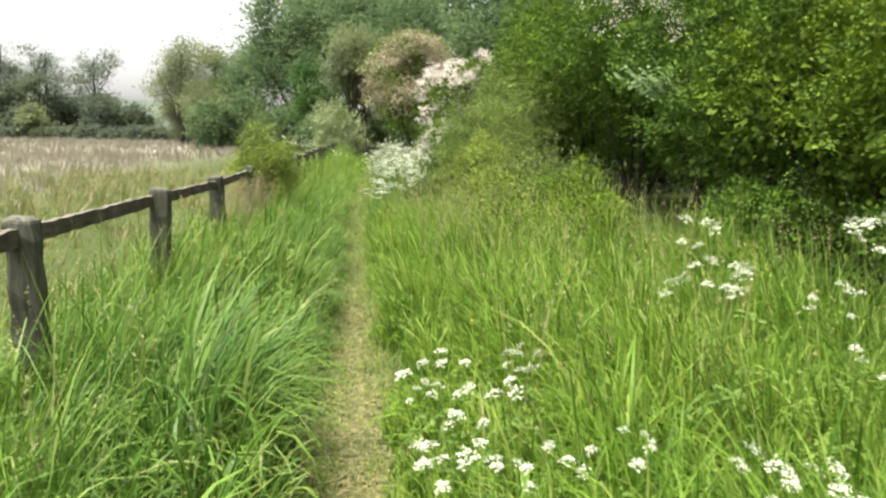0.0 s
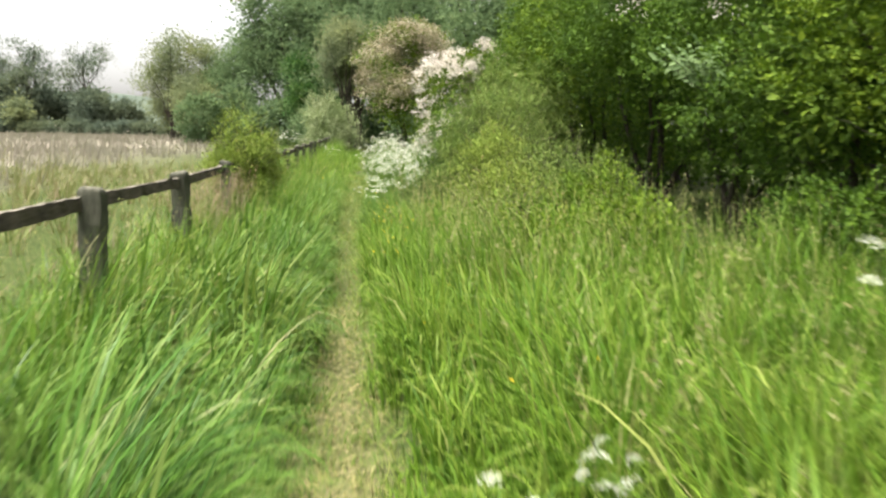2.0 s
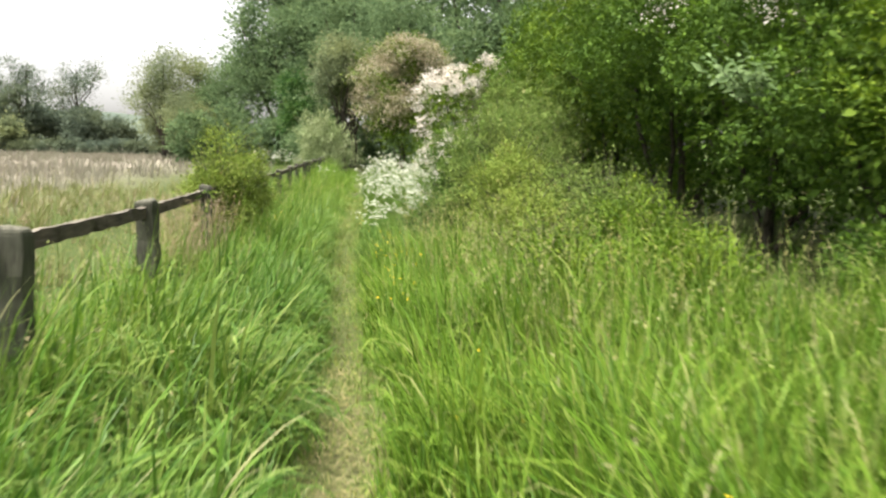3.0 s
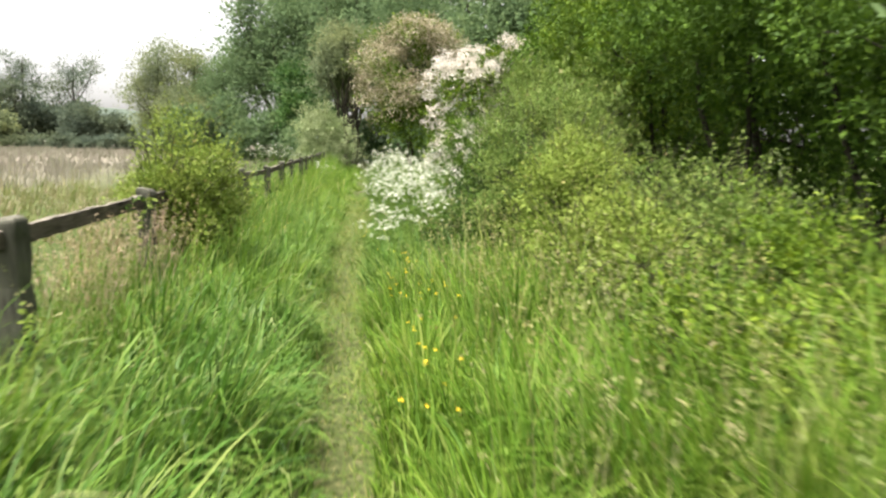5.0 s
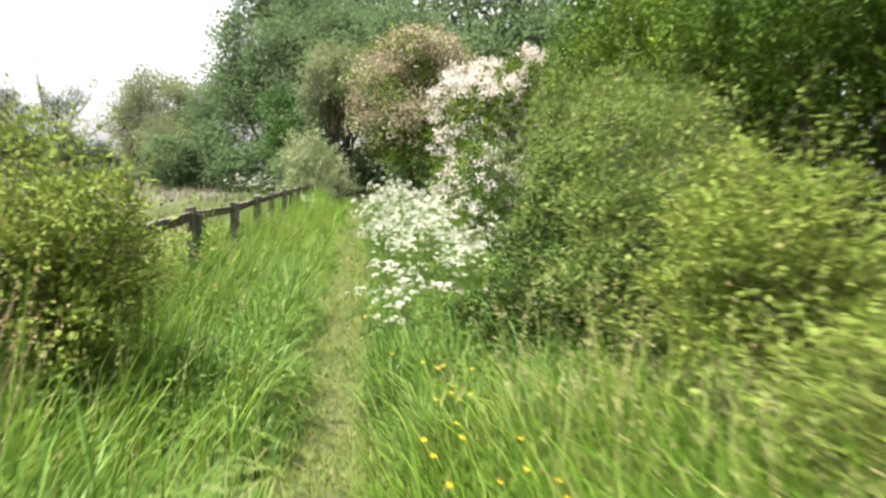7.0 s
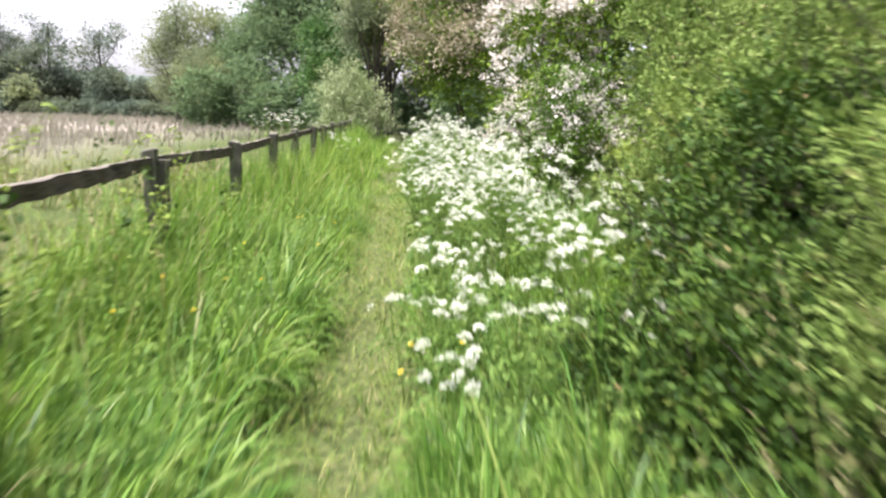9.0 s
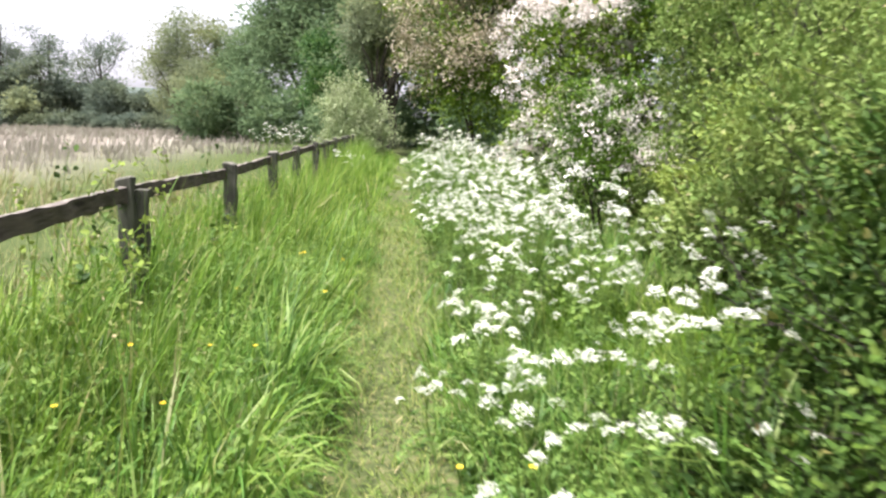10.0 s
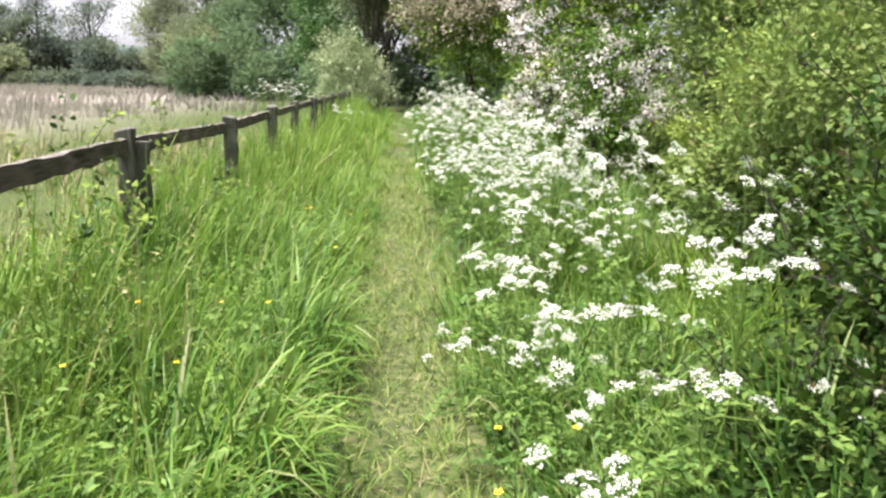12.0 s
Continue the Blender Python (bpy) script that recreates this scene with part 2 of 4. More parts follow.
YELLOW = plant_material("buttercup_petal", [(0.0, (0.8, 0.55, 0.02)), (1.0, (0.85, 0.65, 0.05))], through_light=0.2)
ELDER = plant_material("elder_leaf", [(0.0, (0.1, 0.165, 0.06)), (1.0, (0.18, 0.265, 0.11))], patch_tint=(0.9, 1, 0.95))
BARK = bark_material("dark_bark", (0.02, 0.018, 0.014), (0.085, 0.075, 0.055))
POST = bark_material("weathered_post", (0.022, 0.022, 0.016), (0.098, 0.1, 0.074), scale=(9, 9, 1.0), lit_lichen=0.35)
RAIL = bark_material("weathered_rail", (0.025, 0.02, 0.017), (0.12, 0.098, 0.08), scale=(9, 1.0, 9), lit_lichen=0.45)
# The hill's haze is put into its greyish base colour.
HILL = bark_material("far_hillside", (0.055, 0.08, 0.065), (0.12, 0.145, 0.11), scale=(0.004, 0.004, 0.01), bump=0.0)

# ---- mesh helpers ----
rng = np.random.default_rng(7)


def net(name, verts, faces, mats, index=None):
    """A mesh from arrays: verts (n, 3), faces a list of (f, k) index arrays, mats a list."""
    me = bpy.data.meshes.new(name)
    me.vertices.add(len(verts))
    me.vertices.foreach_set("co", np.asarray(verts, np.float32).ravel())
    faces = [np.asarray(f) for f in faces if len(f)]
    total = [np.full(len(f), f.shape[1]) for f in faces]
    loops = np.concatenate([f.ravel() for f in faces]).astype(np.int32)
    total = np.concatenate(total).astype(np.int32)
    me.loops.add(len(loops))
    me.loops.foreach_set("vertex_index", loops)
    me.polygons.add(len(total))
    me.polygons.foreach_set("loop_start", np.concatenate(([0], np.cumsum(total)[:-1])).astype(np.int32))
    for m in mats:
        me.materials.append(m)
    if index is not None:
        me.polygons.foreach_set("material_index", np.asarray(index, np.int32))
    me.update(calc_edges=True)
    return me


def part(name, me, parent, label="", at=None):
    ob = new(name, me)
    ob.parent = parent
    if at is not None:
        ob.matrix_basis = at
    return tagged(ob, label)


def thing(name, x, y, z, label, category, group="", kind=""):
    ob = new(name)
    ob.empty_display_size = 0.1
    ob.location = (x, y, z)
    return tagged(ob, label, category, group, kind)


def wave(p, scale, seed):
    """Smooth pseudo-noise in about -1..1 for points p (n, k)."""
    r = np.random.default_rng(seed)
    out = np.zeros(len(p))
    for octave in range(3):
        for _ in range(3):
            k = r.normal(size=p.shape[1]) * 2.2 / scale * 1.8 ** octave
            out += np.sin(p @ k + r.uniform(0, 6.28)) / (2.2 * 1.6 ** octave)
    return np.clip(out * 0.6, -1, 1)


def unit(v):
    return v / np.maximum(np.linalg.norm(v, axis=1, keepdims=True), 1e-6)


def leaf_arrays(c, n, size, aspect=0.6, fold=0.12, oval=False, along=None):
    """Folded leaves round the points c, facing n; along: the way that their tips point."""
    k = len(c)
    t = unit(np.cross(n, rng.normal(size=(k, 3)))) if along is None else along
    b = np.cross(n, t)
    s = size[:, None]
    base, tip = c - t * s * 0.5, c + t * s * 0.5
    up = n * s * fold
    if oval:
        w = b * s * aspect * 0.5
        v = np.stack([base, base + t * s * 0.3 + w + up, base + t * s * 0.68 + w * 0.85 + up, tip,
                      base + t * s * 0.68 - w * 0.85 + up, base + t * s * 0.3 - w + up], 1).reshape(-1, 3)
        o = np.arange(k)[:, None] * 6
        f = [np.concatenate([o + [0, 1, 2, 3], o + [0, 3, 4, 5]])]
    else:
        w = b * s * aspect * 0.5
        v = np.stack([base, c + w + up, tip, c - w + up], 1).reshape(-1, 3)
        o = np.arange(k)[:, None] * 4
        f = [np.concatenate([o + [0, 1, 2], o + [0, 2, 3]])]
    return v, f


def tube(points, r0, r1, sides=5):
    p = np.asarray(points, float)
    m = len(p)
    d = unit(np.gradient(p, axis=0))
    ref = np.array([0.31, 0.95, 0.05])
    a = unit(np.cross(d, ref))
    b = np.cross(d, a)
    r = np.linspace(r0, r1, m)[:, None, None]
    ang = np.arange(sides) * 2 * np.pi / sides
    ring = (a[:, None] * np.cos(ang)[None, :, None] + b[:, None] * np.sin(ang)[None, :, None]) * r
    v = (p[:, None] + ring).reshape(-1, 3)
    i, j = np.meshgrid(np.arange(m - 1), np.arange(sides), indexing="ij")
    q = np.stack([i * sides + j, i * sides + (j + 1) % sides, (i + 1) * sides + (j + 1) % sides, (i + 1) * sides + j], -1).reshape(-1, 4)
    return v, q


def tubes(list_of):
    vs, qs, o = [], [], 0
    for v, q in list_of:
        vs.append(v), qs.append(q + o)
        o += len(v)
    return np.concatenate(vs), [np.concatenate(qs)]


def bent(a, b, wobble, n=6):
    """A wandering line from a to b."""
    a, b = np.asarray(a, float), np.asarray(b, float)
    s = np.linspace(0, 1, n)[:, None]
    bow = rng.normal(size=(n, 3)) * wobble * np.sin(np.pi * s)
    return a + (b - a) * s + bow


def boughs_of(lobes, count, r0, r1, seed, lump=0.2, inner=0.25, flat=0.7, face=None):
    """Smaller rounded boughs set over the surface of big lobes, so that gaps stay open between them."""
    L = np.array(lobes, float)
    weight = (L[:, 3] * L[:, 4] + L[:, 4] * L[:, 5] + L[:, 3] * L[:, 5])
    pick = rng.choice(len(L), count, p=weight / weight.sum())
    d = unit(rng.normal(size=(count, 3)))
    if face is not None:
        turn = rng.uniform(0, 1, count) < 0.6
        d[turn] = unit(d[turn] + np.array(face))
    d[:, 2] = np.where(d[:, 2] < -0.6, -d[:, 2], d[:, 2])
    c0, ax = L[pick, :3], L[pick, 3:]
    rad = (1 - inner * rng.uniform(0, 1, count)) * (1 + lump * wave(c0 + d * ax, ax.mean() ** 0.5, seed))
    r = rng.uniform(r0, r1, count)
    c = c0 + d * ax * rad[:, None] - d * r[:, None] * 0.6
    return [(*c[i], r[i] * (1 + 0.35 * abs(d[i, 0])), r[i] * (1 + 0.35 * abs(d[i, 1])), r[i] * flat) for i in range(count)]


def crown_arrays(lobes, clumps, per, spread, size, seed, aspect=0.6, oval=False, inner=0.35, lump=0.22, floor=0.03, up_bias=0.5, jitter=0.35,
                 boughs=0, bough_r=(0.4, 0.8), face=None):
    """Leaves in clumps through the outer part of ellipsoid lobes with a lumpy outline."""
    if boughs:
        lobes = boughs_of(lobes, boughs, *bough_r, seed, lump, inner, face=face)
        inner, lump = 0.42, 0.25
    L = np.array(lobes, float)
    weight = (L[:, 3] * L[:, 4] + L[:, 4] * L[:, 5] + L[:, 3] * L[:, 5])
    pick = rng.choice(len(L), clumps, p=weight / weight.sum())
    d = unit(rng.normal(size=(clumps, 3)) + np.array([0, 0, 0.35 if boughs else 0]))
    rad = 1 - inner * rng.uniform(0, 1, clumps) ** 1.6
    c0, ax = L[pick, :3], L[pick, 3:]
    rough = 1 + lump * wave(c0 + d * ax, 0.9 * ax.mean() ** 0.5, seed) + lump * 0.5 * wave(c0 + d * ax, 0.35 * ax.mean() ** 0.5, seed + 1)
    cc = c0 + d * ax * (rad * rough)[:, None]
    idx = np.repeat(np.arange(clumps), per)
    k = len(idx)
    off = rng.normal(size=(k, 3))
    pts = cc[idx] + off * spread * np.array([1, 1, 0.7])
    keep = pts[:, 2] > floor
    pts, idx, off = pts[keep], idx[keep], off[keep]
    k = len(pts)
    # leaves stand in tufts: tips point out of the tuft, faces turn to the sky
    tip = unit(off * 0.75 + d[idx] * 0.8 + rng.normal(size=(k, 3)) * 0.3 + np.array([0, 0, 0.1]))
    sky_face = np.array([0, 0, 0.5 + up_bias]) + d[idx] * 0.35 + rng.normal(size=(k, 3)) * 0.35
    nrm = unit(sky_face - tip * (sky_face * tip).sum(1, keepdims=True))
    s = size * (1 + jitter * rng.uniform(-1, 1, k))
    return leaf_arrays(pts, nrm, s, aspect, oval=oval, along=tip)


def joined(sets):
    """Several (verts, [faces]) sets of equal face size as one."""
    vs, fs, o = [], [], 0
    for v, f in sets:
        vs.append(v), fs.append(np.concatenate(f) + o)
        o += len(v)
    return np.concatenate(vs), [np.concatenate(fs)]


def shoot_arrays(lobes, count, length, size, seed, aspect, oval):
    """Young shoots that stand out of a crown, leaves set along them."""
    L = np.array(lobes, float)
    lines, c, nn = [], [], []
    for _ in range(count):
        x, y, z, rx, ry, rz = L[rng.integers(0, len(L))]
        d = unit(rng.normal(size=(1, 3)) + np.array([[0, 0, 0.6]]))[0]
        start = np.array([x, y, z]) + d * np.array([rx, ry, rz]) * 0.85
        way = unit((d * 0.8 + np.array([0, 0, 0.7]) + rng.normal(size=3) * 0.3)[None])[0]
        n = length * rng.uniform(0.5, 1.2)
        end = start + way * n + np.array([0, 0, -0.15 * n])
        line = bent(start, end, 0.03 * n, 5)
        lines.append(tube(line, 0.004, 0.0015, 3))
        for j in range(12):
            u = 0.15 + 0.85 * j / 11
            c.append(start + (end - start) * u + rng.normal(size=3) * size * 0.45)
            nn.append(way * 0.3 + rng.normal(size=3) * 0.5 + np.array([0, 0, 0.6]))
    c, nn = np.array(c), unit(np.array(nn))
    return tubes(lines), leaf_arrays(c, nn, size * rng.uniform(0.6, 1.25, len(c)), aspect, oval=oval)


def stem_parts(ob, lobes, r0, twigs=5, name="stem"):
    """One stem to each lobe, with its branches under it."""
    for x, y, z, rx, ry, rz in lobes:
        start = np.array([rng.normal() * r0 * 1.5, rng.normal() * r0 * 1.5, -0.05])
        end = np.array([x, y, z])
        v, q = tube(bent(start, end, 0.025 * np.linalg.norm(end - start), 7), r0 * rng.uniform(0.6, 1), r0 * 0.35, 6)
        stem = part(name, net(name, v, [q], [BARK]), ob)
        for _ in range(twigs):
            dd = unit(rng.normal(size=(1, 3)))[0]
            dd[2] = abs(dd[2]) * 0.8
            tip = end + dd * np.array([rx, ry, rz]) * 0.85
            v, q = tube(bent(end - dd * 0.05, tip, 0.08 * min(rx, rz), 5), r0 * 0.35, r0 * 0.06, 4)
            part("branch", net("branch", v, [q], [BARK]), stem)


def bush(name, base, lobes, leaf, clumps, per, spread, size, label, category, group="", seed=1, stem_r=0.04, extra=(), fill=None, stems="stem", crown="foliage", twigs=5, shoots=0, shoot=0.4, core=0.78, **kw):
    """A shrub or tree: stems and a leafy crown; lobes relative to the base."""
    ob = thing(name, *base, label, category, group)
    stem_parts(ob, lobes, stem_r, twigs, stems)
    sets = [crown_arrays(lobes, clumps, per, spread, size, seed, **kw)]
    if fill:
        deep = [(x, y, z * 0.97, a * core, b * core, c * core) for x, y, z, a, b, c in lobes]
        sets.append(crown_arrays(deep, *fill, seed + 2, inner=0.6, lump=0.1, aspect=0.7, oval=kw.get("oval", False)))
    if shoots:
        (tv, tf), lv = shoot_arrays(lobes, shoots, shoot, size, seed, kw.get("aspect", 0.6), kw.get("oval", False))
        sets.append(lv)
        tagged(part("young_growth", net("young_growth", tv, tf, [BARK]), ob), kind="stuff")
    v, f = joined(sets)
    part(crown, net(crown, v, f, [leaf]), ob)
    for pname, mat, n, pr, sp, sz, pl, sub in extra:
        v, f = crown_arrays(sub or lobes, n, pr, sp, sz, seed + 5, inner=0.3, aspect=0.9, lump=kw.get("lump", 0.22) * 1.05, boughs=kw.get("boughs", 0), bough_r=kw.get("bough_r", (0.4, 0.8)))
        part(pname, net(pname, v, f, [mat]), ob, pl)
    return ob


# ---- ground: one sheet from under the feet to the horizon ----
def path_x(y):
    return -0.72 - 0.2 * np.clip((np.asarray(y, float) - 3) / 9, 0, 1) + 0.3 * np.clip((np.asarray(y, float) - 18) / 20, 0, 1)


def ground_z(x, y):
    p = np.stack([x, y], 1)
    near = np.exp(-((x + 1) / 12) ** 2 - ((y - 12) / 30) ** 2)
    trodden = np.exp(-((x - path_x(y)) / 0.28) ** 2)
    return near * (0.05 * wave(p, 1.6, 3) * (1 - 0.6 * trodden) - 0.04 * trodden)


def axis(fine_a, fine_b, step, far):
    mid = np.arange(fine_a, fine_b, step)
    out = np.geomspace(step, far, 46)
    return np.concatenate([(fine_a - out)[::-1], mid, fine_b + out])


gx, gy = axis(-3.2, 4.5, 0.14, 2500), axis(1, 24, 0.2, 2500)
X, Y = np.meshgrid(gx, gy, indexing="ij")
gv = np.stack([X.ravel(), Y.ravel(), ground_z(X.ravel(), Y.ravel())], 1)
gi, gj = np.meshgrid(np.arange(len(gx) - 1), np.arange(len(gy) - 1), indexing="ij")
ny = len(gy)
gf = np.stack([gi * ny + gj, (gi + 1) * ny + gj, (gi + 1) * ny + gj + 1, gi * ny + gj + 1], -1).reshape(-1, 4)
ground = new("ground", net("ground", gv, [gf], [GROUND]))
tagged(ground, "meadow ground with a narrow straw-littered trodden footpath", "ground", kind="structure")


def hill(name, x, y, w, d, h, seed):
    n = 48
    u, v = np.meshgrid(np.linspace(-1, 1, n), np.linspace(-1, 1, n), indexing="ij")
    px, py = x + u.ravel() * w, y + v.ravel() * d
    z = h * np.clip(np.cos(u.ravel() * 1.57), 0, 1) ** 1.3 * np.clip(np.cos(v.ravel() * 1.57), 0, 1) - 0.5
    z += h * 0.12 * wave(np.stack([px, py], 1), 90, seed)
    i, j = np.meshgrid(np.arange(n - 1), np.arange(n - 1), indexing="ij")
    f = np.stack([i * n + j, (i + 1) * n + j, (i + 1) * n + j + 1, i * n + j + 1], -1).reshape(-1, 4)
    ob = new(name, net(name, np.stack([px, py, z], 1), [f], [HILL]))
    return tagged(ob, "low hazy green wooded hill on the horizon", "hill", kind="structure")


hill("backdrop", -330, 640, 420, 160, 30, 12)

# ---- fence ----
FENCE_X = -2.42
POSTS = [(-1.1, 1.1), (1.5, 1.12), (4.084, 1.12), (6.559, 1.087), (9.207, 1.04), (11.617, 1.04), (14.251, 1.01), (16.668, 1.02), (19.401, 0.97),
         (21.975, 0.985), (24.5, 0.98), (27.1, 0.99), (29.6, 0.97), (32.2, 0.98), (34.8, 0.97), (37.3, 0.97), (39.9, 0.96)]


def worn_box(w, d, h, cut_x=3, cut_y=3, cut_z=10, rough=0.006, seed=0, slope=0.0, dome=0.0):
    """A timber with worn corners and an uneven surface, standing on z = 0; dome: how deep its top is rounded."""
    bm = bmesh.new()
    bmesh.ops.create_cube(bm, size=1)
    for v in bm.verts:
        v.co.x, v.co.y, v.co.z = v.co.x * w, v.co.y * d, (v.co.z + 0.5) * h
    bmesh.ops.bevel(bm, geom=bm.edges[:], offset=min(w, d, h) * 0.12, segments=2, affect="EDGES", profile=0.6)
    longest = max((w, 0), (d, 1), (h, 2))
    for i in range(1, cut_z):
        co, no = Vector((0, 0, h / 2)), Vector((0, 0, 0))
        no[longest[1]] = 1
        co[longest[1]] = (h if longest[1] == 2 else 0) + longest[0] * (i / cut_z - (1 if longest[1] == 2 else 0.5))
        bmesh.ops.bisect_plane(bm, geom=bm.verts[:] + bm.edges[:] + bm.faces[:], plane_co=co, plane_no=no)
    if dome:
        for k in (1.0, 0.66, 0.33):
            bmesh.ops.bisect_plane(bm, geom=bm.verts[:] + bm.edges[:] + bm.faces[:], plane_co=Vector((0, 0, h - dome * k)), plane_no=Vector((0, 0, 1)))
        for v in bm.verts:
            u = (v.co.z - h + dome) / dome
            if u > 0:
                v.co.x *= math.sqrt(1 - 0.62 * u * u)
                v.co.y *= math.sqrt(1 - 0.62 * u * u)
    for v in bm.verts:
        q = Vector((v.co.x * 9 + seed * 3.7, v.co.y * 9, v.co.z * 9))
        v.co += Vector((noise.noise(q), noise.noise(q + Vector((7, 1, 3))), 0.7 * noise.noise(q + Vector((2, 9, 5))))) * rough * 2
        if slope and v.co.z > h * 0.8:
            v.co.z += slope * v.co.x
    me = bpy.data.meshes.new("timber")
    bm.to_mesh(me)
    bm.free()
    return me


def build_fence():
    ob = thing("fence", FENCE_X, 0, 0, "weathered grey-brown timber post and rail fence beside the meadow", "fence")
    shapes = []
    for i, (y, top) in enumerate(POSTS):
        wide = 0.15 if i < 5 else (0.09 if i == 7 else 0.115)
        me = worn_box(wide, wide, top + 0.1, seed=i, rough=0.009, slope=0.12 * math.sin(i * 2.1), dome=0.05 if i < 6 else 0.02)
        me.materials.append(POST)
        part("post", me, ob, at=pose(0, y, -0.1, 1.2 * math.sin(i * 1.7), 1.5 * math.sin(i * 2.3 + 1), 6 * math.sin(i)))
        if i in (7,):
            me = worn_box(0.075, 0.07, top + 0.02, seed=i + 40, rough=0.008)
            me.materials.append(POST)
            part("post", me, ob, at=pose(0.02, y + 0.075, -0.1, -1.5, 1.0, 4))
    for i in range(len(POSTS) - 1):
        (y0, t0), (y1, t1) = POSTS[i], POSTS[i + 1]
        length = y1 - y0 - 0.06
        me = worn_box(0.045, length, 0.096, seed=i + 80, rough=0.009, cut_z=22)
        me.materials.append(RAIL)
        tilt = math.degrees(math.atan2(t1 - t0, y1 - y0))
        part("rail", me, ob, at=pose(-0.03, (y0 + y1) / 2, (t0 + t1) / 2 - 0.155, tilt, 0, 0))
    return ob


build_fence()


# ---- grass ----
def blade_arrays(x, y, z, h, w, theta0, bend, azim, seg=3, curl=1.0):
    """Curving tapered blades: lean theta0 at the root and bend more towards the tip; curl: how late the bend comes."""
    k = len(x)
    s = np.linspace(0, 1, seg + 1)
    pos = np.stack([x, y, z], 1)
    side = azim + np.pi / 2 + rng.normal(size=k) * 0.5
    wv = np.stack([np.cos(side), np.sin(side), np.zeros(k)], 1)
    out = np.stack([np.cos(azim), np.sin(azim)], 1)
    rows = []
    p = pos.copy()
    for i in range(seg + 1):
        if i:
            th = theta0 + bend * ((s[i] + s[i - 1]) * 0.5) ** curl
            step = (h / seg)[:, None]
            p = p + np.concatenate([out * np.sin(th)[:, None], np.cos(th)[:, None]], 1) * step
        wide = (w * (1 - 0.75 * s[i] ** 2) * 0.5)[:, None]
        rows += [p] if i == seg else [p - wv * wide, p + wv * wide]
    v = np.stack(rows, 1).reshape(-1, 3)
    m = 2 * seg + 1
    o = np.arange(k)[:, None] * m
    quads = np.concatenate([o + [2 * i, 2 * i + 1, 2 * i + 3, 2 * i + 2] for i in range(seg - 1)])
    tris = o + [2 * seg - 2, 2 * seg - 1, 2 * seg]
    return v, [quads, tris]


def grass(name, x0, x1, y0, y1, n, height, width, mat, label, lean_to=0.0, lean=0.5, clear=True, bend=1.1, margin=0.16, tuft=0.07, per=16, rise=0.0, seg=3, curl=1.0, stray=0.9):
    """Tufts of blades that arch outwards, taller and shorter in drifts, ragged along the trodden line; rise: taller towards the far side; stray: how freely blades point."""
    m = max(1, n // per)
    cx, cy = rng.uniform(x0, x1, m), rng.uniform(y0, y1, m)
    tall = rng.uniform(0.55, 1.15, m)
    own = rng.uniform(-1, 1, m) * np.pi * stray
    i = rng.integers(0, m, n)
    if not clear:
        cx, cy = cx + rng.normal(size=m) * 1.2, cy + rng.normal(size=m) * 1.6
    r = rng.normal(size=(n, 2)) * tuft
    x, y = cx[i] + r[:, 0], cy[i] + r[:, 1]
    if clear:
        ragged = 0.13 * wave(np.stack([x, y], 1), 0.5, 77) + 0.05 * wave(np.stack([x, y], 1), 0.16, 78)
        free = margin + np.interp(y, (5.0, 8, 12.8, 14.0, 17, 19), (0.08, 0.0, 0.0, 0.15, 0.11, -0.05))
        stand = 0.72 + 0.55 * wave(np.stack([cx, cy], 1), 0.45, 79)
        keep = (np.abs(x - path_x(y)) > free + ragged) & (rng.uniform(0, 1, n) < stand[i])
    else:
        keep = x < -2.3
    x, y, r, i = x[keep], y[keep], r[keep], i[keep]
    k = len(x)
    p = np.stack([x, y], 1)
    gap = np.abs(x - path_x(y))
    edge = np.clip(0.2 + (gap - np.interp(y, (5, 8, 13, 15), (0.16, 0.1, 0.1, 0.15))) / 0.4, 0.2, 1) if clear else np.ones(k)
    h = height * (0.78 + 0.3 * wave(p, 1.2, 21) + 0.2 * wave(p, 0.4, 23)) * tall[i] * rng.uniform(0.5, 1.12, k) * edge * (1 + rise * np.clip((gap - 0.6) / 1.2, 0, 1))
    away = np.arctan2(r[:, 1], r[:, 0])
    main = lean_to + 0.8 * wave(p, 0.9, 22)
    vx = np.cos(main) * 0.6 + np.cos(own[i]) * 0.55 + np.cos(away) * 0.8
    vy = np.sin(main) * 0.6 + np.sin(own[i]) * 0.55 + np.sin(away) * 0.8
    flow = np.arctan2(vy, vx) + 0.5 * stray * rng.normal(size=k)
    if clear:
        h = np.minimum(h, 0.25 + 1.0 * np.maximum(gap - 0.1, 0))
    droop = rng.uniform(0.1, 1.3, k) + 0.7 * (rng.uniform(0, 1, k) < 0.3)
    v, f = blade_arrays(x, y, ground_z(x, y) - 0.01, h * (1 + 0.12 * bend), width * rng.uniform(0.45, 1.4, k), lean * rng.uniform(0, 0.8, k), bend * droop, flow, seg, curl)
    ob = new(name, net(name, v, f, [mat]))
    return tagged(ob, label, "grass", kind="stuff")


grass("verge_grass", -2.9, -0.8, 1.2, 6, 13000, 0.6, 0.0115, GRASS, "long lush green grass arching beside the footpath", lean_to=-0.2, lean=0.35, bend=1.8, rise=0.2, seg=4, curl=1.7)
grass("verge_grass", -0.55, 2.2, 1.5, 6.0, 11000, 0.62, 0.0125, GRASS_LIME, "dense upright lime-green grass with curled tips", lean_to=2.8, lean=0.15, bend=1.9, curl=3.0, seg=4)
